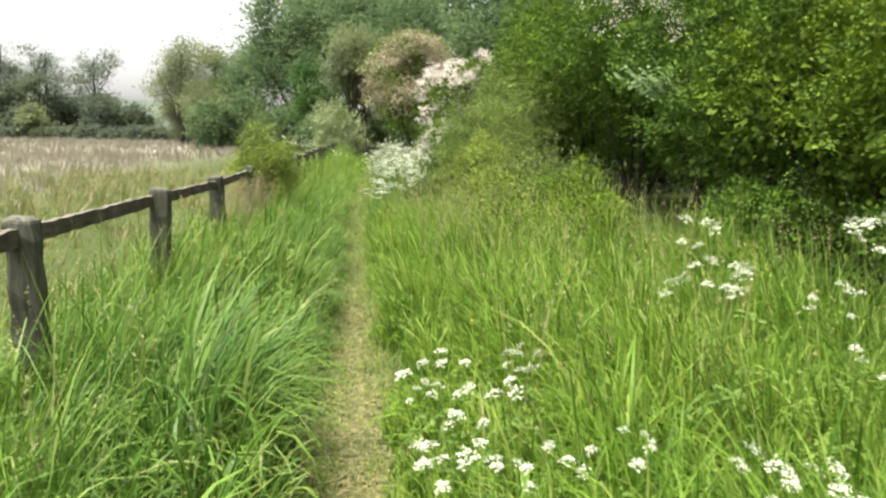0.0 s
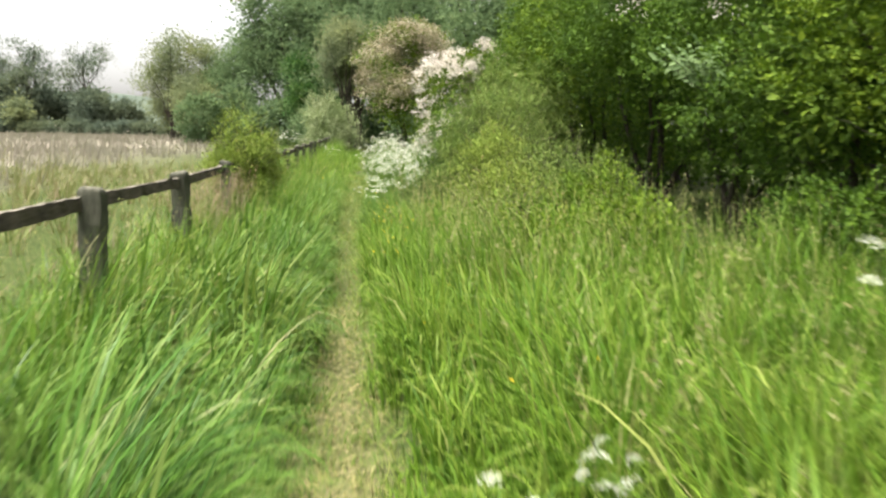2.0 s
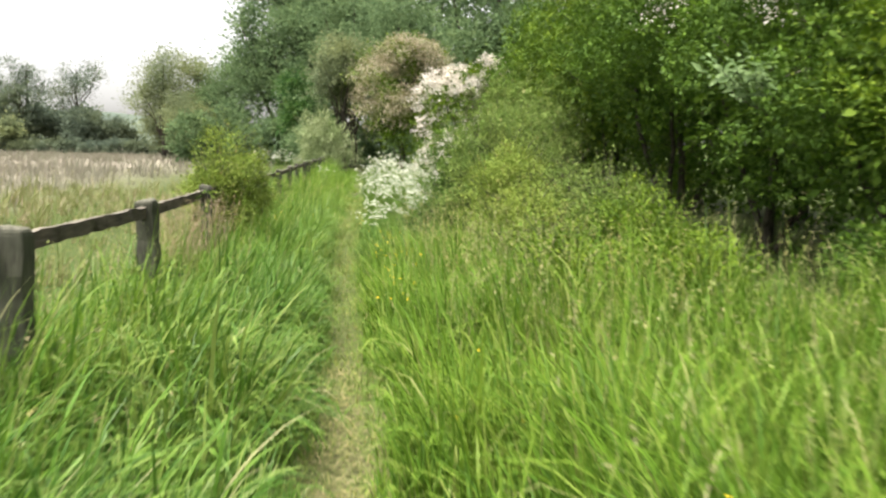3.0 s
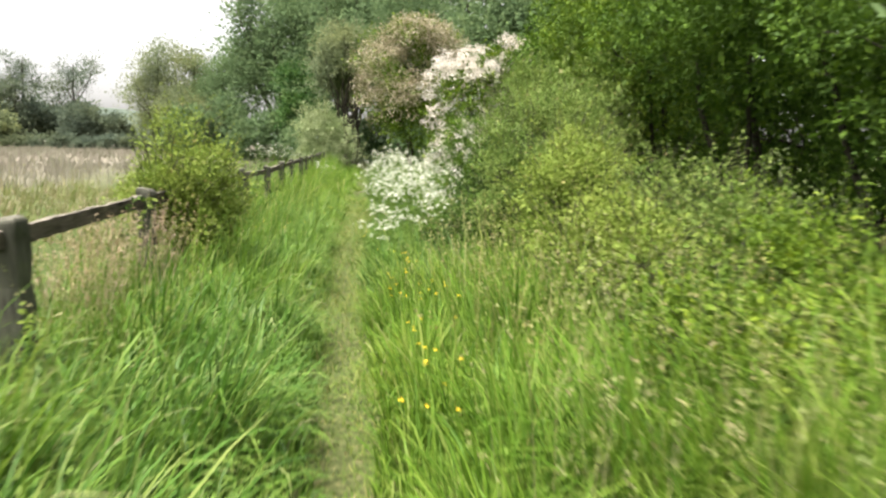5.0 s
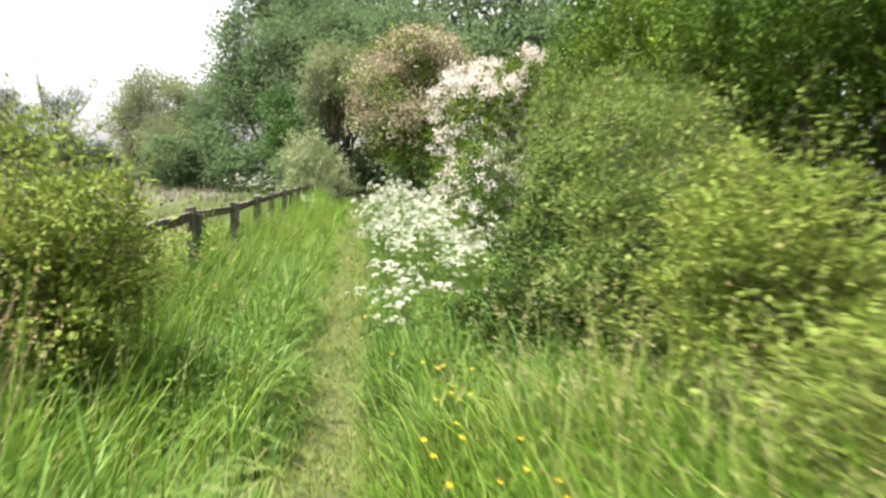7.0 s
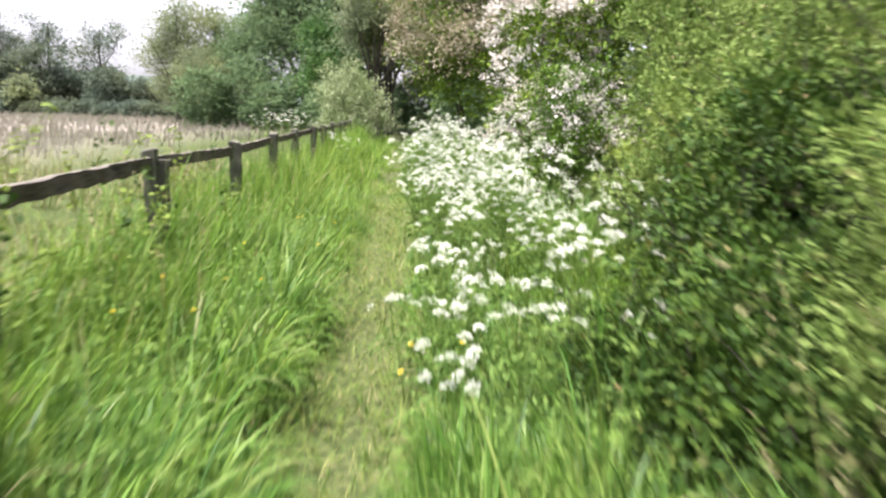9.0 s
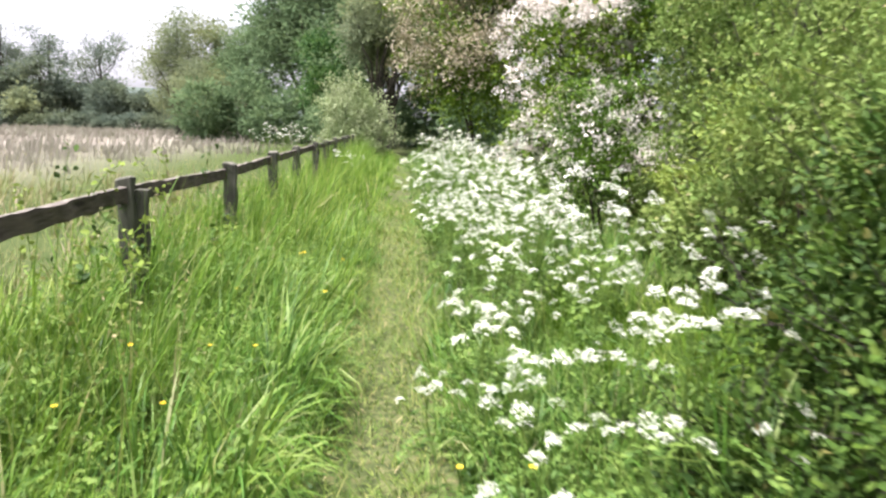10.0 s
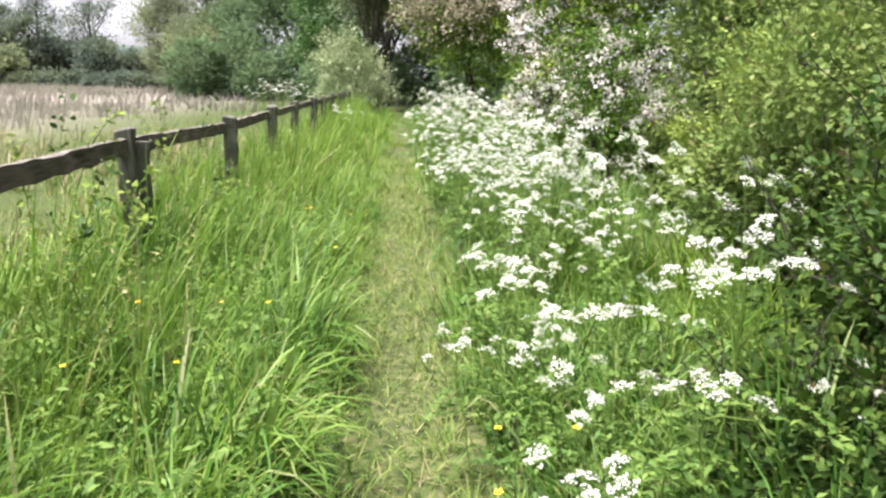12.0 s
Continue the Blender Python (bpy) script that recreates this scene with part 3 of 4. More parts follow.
grass("grass_tussocks", -2.5, -1.2, 1.3, 11, 8000, 0.74, 0.0125, GRASS, "heavy arching tussocks of long green grass by the path", lean_to=-0.3, lean=0.6, bend=2.1, per=95, tuft=0.075, seg=5, curl=1.4, stray=0.5)
grass("grass_tussocks", -0.2, 2.4, 1.6, 8, 6500, 0.78, 0.012, GRASS_LIME, "arching tussocks of lime-green grass in the verge", lean_to=2.9, lean=0.5, bend=1.8, per=70, tuft=0.07, seg=5, curl=1.5, stray=0.8)
grass("grass_tussocks", -2.3, -1.35, 12.4, 18, 4200, 0.58, 0.0115, GRASS, "arching tussocks of green grass by the fence", lean_to=-0.2, lean=0.55, bend=2.0, per=70, tuft=0.06, seg=5, curl=1.4, stray=0.7)
grass("fence_grass", -2.5, -1.75, 2.0, 5.2, 1800, 0.98, 0.011, GRASS, "tall rough grass hiding the fence foot", lean_to=0.0, lean=0.35, bend=1.4, seg=4, curl=1.5)
grass("verge_grass", -2.9, -0.8, 6, 11, 14000, 0.64, 0.0125, GRASS, "long lush green grass bending over beside the footpath", lean_to=-0.2, lean=0.35, bend=1.9, rise=0.2, seg=4, curl=1.6)
grass("verge_grass", -2.9, -0.9, 11, 22, 16000, 0.52, 0.010, GRASS, "fresh green meadow grass between path and fence", lean_to=-0.3, lean=0.35, bend=1.7, rise=0.5, curl=1.6)
grass("verge_grass", -2.9, -1.1, 11, 22, 14000, 0.54, 0.010, GRASS_LIME, "long green meadow grass between path and fence", lean_to=0.2, lean=0.35, bend=1.5, rise=0.6, curl=1.5)
grass("verge_grass", -3.2, -0.6, 22, 46, 12000, 0.6, 0.016, GRASS_LIME, "long green grass along the fence further on", lean=0.35, margin=0.02, seg=2)
grass("verge_grass", -0.7, 3.5, 1.0, 5.5, 21000, 0.64, 0.011, GRASS_LIME, "tall lime-green meadow grass below the hedge", lean_to=2.8, lean=0.3, bend=1.5, rise=0.2, seg=4, curl=1.6)
grass("verge_grass", -0.7, 3.1, 5.5, 7.7, 12000, 0.74, 0.011, GRASS_LIME, "tall rank lime-green grass below the hedge", lean_to=2.8, lean=0.3, bend=1.4, rise=0.35, curl=1.5)
grass("verge_grass", -0.7, 0.5, 7.7, 9.4, 5200, 0.7, 0.011, GRASS_LIME, "tall lime-green grass beside the low scrub", lean_to=2.8, lean=0.3, bend=1.5, rise=0.3, curl=1.5)
grass("verge_grass", 0.4, 2.6, 6.8, 9.4, 2600, 0.92, 0.010, GRASS_LIME, "tall thin yellowish grass standing among the low scrub", lean_to=2.8, lean=0.25, bend=1.1, curl=1.5)
grass("verge_grass", -0.7, 0.75, 9.4, 11.8, 7500, 0.68, 0.011, GRASS_LIME, "tall yellowish meadow grass in front of the scrub", lean_to=2.8, lean=0.35, bend=1.3, rise=0.45, curl=1.4)
grass("verge_grass", -0.7, 0.7, 11.6, 13.4, 6500, 0.58, 0.010, GRASS, "tall green grass before the rose scrub", lean_to=2.8, lean=0.35, bend=1.5, rise=0.15, seg=4, curl=1.5)
grass("verge_grass", -0.7, 0.15, 13.2, 17, 7500, 0.46, 0.010, GRASS, "green grass among the cow parsley", lean_to=2.8, lean=0.35, bend=1.5, seg=4, curl=1.5)
grass("verge_grass", 0.2, 1.2, 15.6, 17.4, 3000, 0.6, 0.011, GRASS_LIME, "green grass below the rose scrub", lean_to=2.8, lean=0.35, bend=1.3)
grass("verge_grass", -0.6, -0.1, 12.9, 14.4, 1700, 0.52, 0.011, GRASS, "green grass in front of the rose undergrowth", lean_to=2.8, lean=0.35, bend=1.3, seg=4)
grass("verge_grass", -0.15, 0.35, 13.1, 14.3, 420, 0.85, 0.013, GRASS, "scattered tall broad grass blades in the undergrowth", lean_to=2.8, lean=0.2, bend=1.2, per=4, seg=5, curl=2.0)
grass("fence_grass", -2.7, -1.95, 1.5, 23, 13000, 0.92, 0.010, GRASS_LIME, "tall rough green grass standing against the fence", lean_to=0.0, lean=0.3, bend=1.3, curl=1.6)
grass("fence_grass", -2.7, -1.8, 18.5, 41, 9500, 1.0, 0.014, GRASS_LIME, "tall rough green grass standing against the far fence", lean=0.3, bend=0.9, seg=2)
grass("broad_grass", -2.5, -1.0, 1.3, 9, 3000, 0.78, 0.019, GRASS, "broad arching glossy grass blades beside the path", lean_to=-0.3, lean=0.4, bend=2.6, per=8, seg=6, curl=1.6, stray=0.6)
grass("broad_grass", -0.45, 2.6, 1.3, 8, 2400, 0.8, 0.017, GRASS_LIME, "broad lime-green grass blades in the meadow verge", lean_to=2.8, lean=0.35, bend=2.1, per=7, seg=5, curl=1.6)
grass("broad_grass", -1.75, -1.1, 12.5, 17, 2600, 0.56, 0.015, GRASS, "broad arching green blades along the path edge", lean_to=-0.2, lean=0.45, bend=2.4, per=9, seg=6, curl=1.5, stray=0.5)
grass("verge_grass", -4.5, 4.5, -6, 1.1, 8000, 0.55, 0.022, GRASS, "rough green meadow grass", lean=0.35, rise=0.2)
grass("verge_grass", -0.7, 2.4, 17, 46, 12000, 0.6, 0.016, GRASS, "green grass under the white umbels", lean=0.35, margin=0.05, seg=2)
grass("field_grass", -11.0, -2.5, 3, 28, 15000, 0.55, 0.016, FIELD, "rough green and tan grass in the field behind the fence", lean=0.3, clear=False, seg=2)
grass("field_grass", -28.0, -10.0, 10, 46, 18000, 0.7, 0.022, TAN_GRASS, "pinkish tan seeding grass of the open field", lean=0.25, clear=False, bend=0.6, tuft=0.3, seg=2)
grass("field_grass", -60.0, -7.0, 42, 115, 20000, 0.7, 0.06, TAN_GRASS, "distant tan seeding grass of the field", lean=0.2, clear=False, bend=0.5, tuft=0.8, seg=2)


def turf():
    n = 27000
    y = 1.6 + 24 * rng.uniform(0, 1, n) ** 1.15
    x = path_x(y) + rng.normal(size=n) * 0.22
    far = np.clip((y - 5) / 8, 0, 1)
    tufted = 0.75 + 0.9 * np.clip(wave(np.stack([x, y], 1), 0.22, 31) + 0.2, 0, 1)
    h = rng.uniform(0.02, 0.08, n) * (1 + 0.3 * far) * tufted * (0.7 + 1.6 * np.clip(np.abs(x - path_x(y)) / 0.3, 0, 1))
    v, f = blade_arrays(x, y, ground_z(x, y) - 0.005, h, rng.uniform(0.004, 0.009, n), rng.uniform(0.2, 1.3, n), rng.uniform(0.1, 0.9, n), rng.uniform(0, 6.28, n), 2)
    ob = new("path_turf", net("path_turf", v, f, [TURF]))
    tagged(ob, "short trodden yellowish turf on the footpath", "grass", kind="stuff")


turf()


def weeds(name, x0, x1, y0, y1, plants, h, mat, label, size=0.03):
    """Low leafy herbs scrambling through the grass: leaves in whorls up leaning stems."""
    x, y = rng.uniform(x0, x1, plants), rng.uniform(y0, y1, plants)
    keep = np.abs(x - path_x(y)) > 0.4
    x, y = x[keep], y[keep]
    k, per = len(x), 18
    z0 = ground_z(x, y)
    tall = h * rng.uniform(0.4, 1.1, k)
    lean = rng.normal(size=(k, 2)) * 0.25
    u = rng.integers(2, 7, (k, per)) / 6
    a = rng.uniform(0, 6.28, (k, per))
    rr = size * rng.uniform(0.5, 1.3, (k, per))
    c = np.stack([x[:, None] + lean[:, :1] * tall[:, None] * u + np.cos(a) * rr, y[:, None] + lean[:, 1:] * tall[:, None] * u + np.sin(a) * rr, z0[:, None] + tall[:, None] * u], -1).reshape(-1, 3)
    nn = unit(np.stack([np.cos(a) * 0.4, np.sin(a) * 0.4, np.ones_like(a)], -1).reshape(-1, 3) + rng.normal(size=(k * per, 3)) * 0.3)
    v2, f2 = leaf_arrays(c, nn, size * rng.uniform(0.6, 1.3, len(c)), 0.42)
    az = np.arctan2(lean[:, 1], lean[:, 0])
    v1, f1 = blade_arrays(x, y, z0, tall, np.full(k, 0.004), np.arctan(np.hypot(lean[:, 0], lean[:, 1])), np.full(k, 0.1), az, 2)
    ob = new(name, net(name, np.concatenate([v1, v2]), f1 + [f + len(v1) for f in f2], [mat]))
    return tagged(ob, label, "weeds", kind="stuff")


weeds("meadow_weeds", -2.6, -1.2, 12.3, 19, 620, 0.55, PARSLEY, "low leafy herbs scrambling through the meadow grass")
weeds("meadow_weeds", -2.6, -1.2, 1.5, 12, 500, 0.5, PARSLEY, "low leafy herbs in the long grass by the fence")
weeds("meadow_weeds", -0.5, 0.05, 12.6, 15.5, 200, 0.4, PARSLEY, "low leafy herbs under the cow parsley")
weeds("meadow_weeds", -0.4, 2.2, 2.0, 8, 160, 0.5, PARSLEY, "low leafy herbs in the tall verge grass")


def litter():
    """Trodden straw lying on the bare stretch of the path."""
    n = 2600
    y = 1.4 + 6.5 * rng.uniform(0, 1, n) ** 1.2
    x = path_x(y) + rng.normal(size=n) * 0.13
    z = ground_z(x, y) + rng.uniform(0.004, 0.02, n)
    v, f = blade_arrays(x, y, z, rng.uniform(0.04, 0.12, n), rng.uniform(0.003, 0.007, n), rng.uniform(1.35, 1.6, n), rng.uniform(-0.1, 0.1, n), rng.uniform(0, 6.28, n), 2)
    ob = new("path_litter", net("path_litter", v, f, [STRAW]))
    tagged(ob, "pale cut straw littering the trodden footpath", "straw", kind="stuff")


litter()


def seed_stalks(name, x0, x1, y0, y1, n, height, mat, label):
    """Flowering grass: thin culms, each with a drooping head of spikelets."""
    x, y = rng.uniform(x0, x1, n), rng.uniform(y0, y1, n)
    keep = np.abs(x - path_x(y)) > 0.45
    x, y = x[keep], y[keep]
    k = len(x)
    h = height * rng.uniform(0.7, 1.2, k)
    az = rng.uniform(0, 6.28, k)
    th, be = rng.uniform(0, 0.2, k), rng.uniform(0.1, 0.6, k)
    v1, f1 = blade_arrays(x, y, ground_z(x, y), h, np.full(k, 0.0035), th, be, az, 3)
    tip = v1.reshape(k, 7, 3)[:, 6]
    low = v1.reshape(k, 7, 3)[:, 4]
    d = tip - low
    per = 9
    s = rng.uniform(0.35, 1.02, (k, per, 1))
    c = (low[:, None] + d[:, None] * s + rng.normal(size=(k, per, 3)) * 0.007).reshape(-1, 3)
    v2, f2 = leaf_arrays(c, unit(rng.normal(size=(len(c), 3))), rng.uniform(0.014, 0.028, len(c)), 0.35, 0.1)
    ob = new(name, net(name, np.concatenate([v1, v2]), f1 + [f + len(v1) for f in f2], [mat]))
    return tagged(ob, label, "grass", kind="stuff")


seed_stalks("flowering_grass", 0.0, 3.0, 3, 13, 800, 0.95, SEED, "tall thin flowering grass stalks with seed heads")
seed_stalks("flowering_grass", -0.3, 1.4, 7.0, 12, 520, 0.85, SEED, "pale flowering grass heads in front of the scrub")
seed_stalks("flowering_grass", -2.8, -1.6, 2, 22, 320, 0.85, SEED, "thin seeding grass stalks in the verge")
seed_stalks("flowering_grass", -14, -2.6, 6, 30, 900, 0.9, SEED, "pinkish seeding grass in the field")
seed_stalks("dead_stalks", -2.75, -2.2, 10.0, 12.0, 380, 0.85, DEAD, "clump of bleached pinkish dead stalks at the fence")

# ---- hedge on the open side away from the field ----
def haw_lobes(h, w, d, cave):
    """Lobes of one hedge tree; cave: how far its lower side stands back under the overhang."""
    if cave < 0:
        return [(0, 0, h * 0.66, w, d, h * 0.36), (-w * 0.32, d * 0.45, h * 0.40, w * 0.75, d * 0.7, h * 0.27),
                (-w * 0.28, -d * 0.5, h * 0.37, w * 0.75, d * 0.65, h * 0.28), (w * 0.2, 0.1, h * 0.2, w * 0.85, d, h * 0.2)]
    return [(0, 0, h * 0.66, w, d, h * 0.36), (-w * 0.3, d * 0.45, h * 0.50, w * 0.75, d * 0.7, h * 0.22),
            (-w * 0.25, -d * 0.5, h * 0.46, w * 0.75, d * 0.65, h * 0.24), (w * 0.1 + cave, 0.1, h * 0.22, w * 0.85, d, h * 0.22)]


HEDGE = [(5.1, 2.2, 5.0, HAWTHORN, -0.6), (5.1, 5.0, 5.4, HAWTHORN, -0.6), (5.2, 7.8, 5.2, HAWTHORN, -0.65), (5.3, 10.6, 5.8, DARKHAW, -0.1), (5.4, 13.7, 6.2, DARKHAW, 0.7),
         (5.2, 16.8, 6.4, DARKHAW, 0.7), (4.9, 20.0, 6.2, HAWTHORN, 0.6), (4.8, 23.4, 6.0, DARKHAW, 0.4)]
for i, (hx, hy, hh, mat, cave) in enumerate(HEDGE):
    white = [("blossom", BLOSSOM, 16, 26, 0.09, 0.03, "clusters of white may blossom", [(-1.9, 0.2, hh * 0.55, 0.5, 0.9, 0.5)])] if i in (3, 4) else []
    bush("hawthorn_tree", (hx, hy, 0), haw_lobes(hh, 2.3, 1.9, cave), mat, *((700, 12, 0.09, 0.09) if i in (0, 7) else (1150, 26, 0.062, 0.05) if i < 4 else (1200, 22, 0.07, 0.06)),
         "dense dark green hawthorn in the overgrown hedge" if mat is DARKHAW else "dense fresh green hawthorn in the overgrown hedge",
         "hawthorn", "hedge trees", seed=100 + i * 3, stem_r=0.08, extra=white, stems="trunk", crown="crown", inner=0.3, lump=0.2,
         boughs=105, bough_r=(0.22, 0.62), core=0.62 if i < 3 else 0.76, face=(-1.0, -0.5, 0.1), fill=(620, 14, 0.14, 0.1), shoots=70, shoot=0.4)


# Added hidden backing row: keeps sky light from showing through the hedge.
for i, hy in enumerate((1.0, 5.5, 10.0, 14.5, 19.0, 23.5, 28.0)):
    bush("hawthorn_tree", (8.6 + 0.4 * math.sin(i * 2.0), hy, 0), haw_lobes(6.6 + 0.5 * math.sin(i * 1.3), 2.5, 2.7, 0), DARKHAW, 420, 13, 0.26, 0.24,
         "dense dark green hawthorn deep in the hedge", "hawthorn", "hedge trees", seed=160 + i * 3, stem_r=0.09, stems="trunk", crown="crown", inner=0.6)


def elder_spray():
    ob = thing("elder_branch", 3.0, 10.3, 2.05, "pale bluish-green elder branch sticking out of the hedge", "branch")
    for a in range(8):
        end = np.array([-0.4 + 0.1 * a, -0.15 - 0.05 * (a % 3), 0.3 + 0.12 * math.sin(a * 2)])
        line = bent((0.6, 0.3, -0.2), end, 0.03, 6)
        v, q = tube(line, 0.008, 0.003, 4)
        twig = part("branch", net("branch", v, [q], [BARK]), ob)
        c, nn = [], []
        for u in np.linspace(0.4, 1, 8):
            p = line[0] + (line[-1] - line[0]) * u
            for side in (-1, 1):
                c.append(p + np.array([0.03 * side, -0.02, 0.045 * side])), nn.append((0.1 * side, -0.7, 0.8))
        nn = unit(np.array(nn) + rng.normal(size=(len(nn), 3)) * 0.25)
        v, f = leaf_arrays(np.array(c), nn, rng.uniform(0.09, 0.15, len(c)), 0.4, oval=True)
        part("foliage", net("foliage", v, f, [ELDER]), twig)


elder_spray()

# ---- scrub in front of the hedge ----
def scrub(x, y, w, d, tall, mat, label, seed, clumps=420, per=20, size=0.05, name="scrub_bush", shoots=60, shoot=0.4, oval=False):
    """An uneven bush of five lobes with shoots standing out of it, about as tall as tall."""
    h = tall * 1.18
    r = np.random.default_rng(seed)
    lobes = [(0, 0, h * 0.45, w * 0.8, d * 0.8, h * 0.42)]
    for k in range(5):
        a = k * 1.257 + r.uniform(0, 1)
        top = r.uniform(0.45, 0.78) * h
        lobes.append((math.cos(a) * w * 0.55, math.sin(a) * d * 0.6, top * 0.75, w * r.uniform(0.35, 0.55), d * r.uniform(0.3, 0.5), top * 0.45))
    return bush(name, (x, y, 0), lobes, mat, int(clumps * 0.8), int(per * 1.2), 0.055, size * 1.05, label, "bush", "scrub", seed=seed, stem_r=0.014, twigs=3, oval=oval, inner=0.35, lump=0.35, aspect=0.55,
                boughs=int(34 * w * d * h / 2) + 14, bough_r=(0.13, 0.36), shoots=shoots, shoot=shoot, fill=(clumps // 4, 16, 0.09, size * 1.4))


scrub(0.9, 8.7, 0.5, 0.75, 0.9, HAWTHORN, "low green hawthorn scrub in the tall grass", 299, 420, 22, 0.034, shoots=90, shoot=0.3)
scrub(1.7, 8.3, 0.6, 0.7, 0.85, HAWTHORN, "low dark green hawthorn suckers in the grass", 298, 400, 22, 0.036, shoots=70, shoot=0.3)
scrub(0.95, 10.2, 0.5, 0.7, 1.05, SCRUB, "low yellow-green hawthorn scrub in the tall grass", 300, 420, 22, 0.032, shoots=110)
scrub(1.75, 9.4, 0.6, 0.75, 1.05, HAWTHORN, "low green hawthorn suckers at the edge of the grass", 304, 440, 22, 0.034, shoots=90)
scrub(1.7, 10.6, 0.55, 0.75, 1.3, OLIVE, "olive green young hawthorn scrub beside the grass", 301, 460, 22, 0.033, shoots=110)
scrub(1.1, 11.9, 0.6, 0.75, 1.7, SCRUB, "rounded yellow-green hawthorn scrub", 309, 820, 22, 0.031, shoots=140)
scrub(0.85, 13.0, 0.42, 0.6, 1.6, OLIVE, "narrow yellow-green hawthorn bush before the rose scrub", 302, 560, 22, 0.03, shoots=90)
scrub(2.45, 11.6, 0.55, 0.8, 1.2, HAWTHORN, "green hawthorn sucker before the hedge", 303, 400, 20, 0.036, shoots=70)
scrub(1.75, 15.8, 1.05, 1.5, 2.3, OLIVE, "leafy wild rose scrub with a few reddish tips", 305, 1300, 20, 0.035, shoots=190)
scrub(1.55, 14.4, 0.8, 0.8, 2.1, OLIVE, "tall leafy wild rose scrub over the undergrowth", 306, 900, 20, 0.033, shoots=130)
scrub(0.85, 14.35, 0.62, 0.75, 1.55, ROSE_SHADED, "leafy dark rose scrub beside the cow parsley", 307, 900, 18, 0.034, shoots=110, shoot=0.35, oval=True)
scrub(0.34, 14.15, 0.4, 0.5, 0.6, ROSE_SHADED, "low dark leafy undergrowth below the cow parsley", 308, 400, 18, 0.03, shoots=70, shoot=0.3, oval=True)
scrub(0.5, 13.45, 0.4, 0.5, 0.85, ROSE_SHADED, "low dark leafy undergrowth beside the path verge", 310, 440, 18, 0.031, shoots=60, shoot=0.35, oval=True)
scrub(1.5, 17.0, 0.5, 0.9, 1.1, OLIVE, "leafy rose scrub behind the cow parsley", 313, 700, 20, 0.045, shoots=80)
scrub(3.5, 5.2, 0.5, 1.3, 1.2, DARKHAW, "dark green hawthorn suckers at the hedge foot", 327, 150, shoots=60)
scrub(2.2, 18.3, 0.75, 1.2, 1.9, SCRUB, "yellow-green leafy scrub beside the cow parsley", 311, 640, shoots=110)
scrub(2.0, 20.3, 0.6, 1.0, 0.9, OLIVE, "low olive green scrub below the white hawthorn", 314, 380, shoots=60)
scrub(3.0, 18.6, 0.9, 1.4, 2.9, OLIVE, "olive green leafy scrub in front of the hedge", 312, 620, shoots=110)
scrub(2.95, 21.3, 1.0, 1.5, 3.5, OLIVE, "tall olive green scrub near the white hawthorn", 317, 620, shoots=120)
scrub(3.5, 7.9, 0.5, 1.2, 1.1, DARKHAW, "low dark green shoots at the hedge foot", 325, 280, shoots=50)
scrub(-2.35, 12.6, 0.5, 0.6, 1.78, SCRUB, "yellow-green hawthorn bush growing through the fence", 331, 760, 22, 0.031, "hawthorn_bush", shoots=150, shoot=0.36)

# blossoming hawthorns
bush("blossoming_hawthorn", (1.95, 24.6, 0), [(0, 0, 2.2, 1.25, 1.2, 1.5), (-0.5, -0.5, 1.0, 0.9, 0.8, 0.95), (0.7, -0.3, 1.3, 0.9, 0.8, 1.1), (0.7, 0.2, 3.0, 1.0, 0.9, 1.0), (0.9, -0.7, 0.9, 0.8, 0.7, 0.85)], HAWTHORN, 520, 18, 0.10, 0.07,
     "hawthorn covered in sprays of white may blossom", "hawthorn", fill=(200, 14, 0.14, 0.1), shoots=60, shoot=0.6, oval=True, seed=401, stem_r=0.05, extra=[("blossom", BLOSSOM, 1250, 22, 0.06, 0.042, "sprays of white blossom", None)], stems="trunk", crown="crown", boughs=90, bough_r=(0.2, 0.45))
bush("fading_hawthorn", (0.75, 28.6, 0), [(0, 0, 3.5, 1.7, 1.6, 1.6), (-0.3, -0.3, 2.0, 1.2, 1.2, 1.2)], HAWTHORN, 700, 18, 0.13, 0.085,
     "rounded hawthorn with fading pinkish-brown blossom", "hawthorn", seed=407, stem_r=0.06, extra=[("blossom", FADED, 1500, 20, 0.11, 0.05, "fading pinkish-brown blossom", [(0, -0.1, 3.4, 1.75, 1.65, 1.7), (-0.2, -0.4, 2.3, 1.3, 1.3, 0.9)])], stems="trunk", crown="crown", boughs=70, bough_r=(0.3, 0.6))

bush("blossoming_hawthorn", (1.35, 20.4, 0), [(0, 0, 1.3, 0.6, 0.7, 0.75), (-0.2, -0.3, 0.7, 0.5, 0.5, 0.6)], DARKHAW, 300, 18, 0.08, 0.05,
     "low dark hawthorn dotted with white may blossom", "hawthorn", seed=404, stem_r=0.03, extra=[("blossom", BLOSSOM, 110, 26, 0.05, 0.028, "clusters of white blossom", None)], stems="trunk", crown="crown", boughs=40, bough_r=(0.15, 0.35))

# willow bush by the path end
bush("willow_bush", (-2.5, 42, 0), [(0, 0, 1.3, 1.4, 1.3, 1.3), (-0.3, -0.2, 1.9, 0.7, 0.7, 0.9), (0.6, 0, 0.9, 0.9, 0.9, 0.8)], WILLOW, 420, 16, 0.16, 0.13,
     "pale grey-green willow bush at the end of the fence", "bush", seed=411, stem_r=0.04, aspect=0.35, lump=0.3, shoots=190, shoot=1.0)


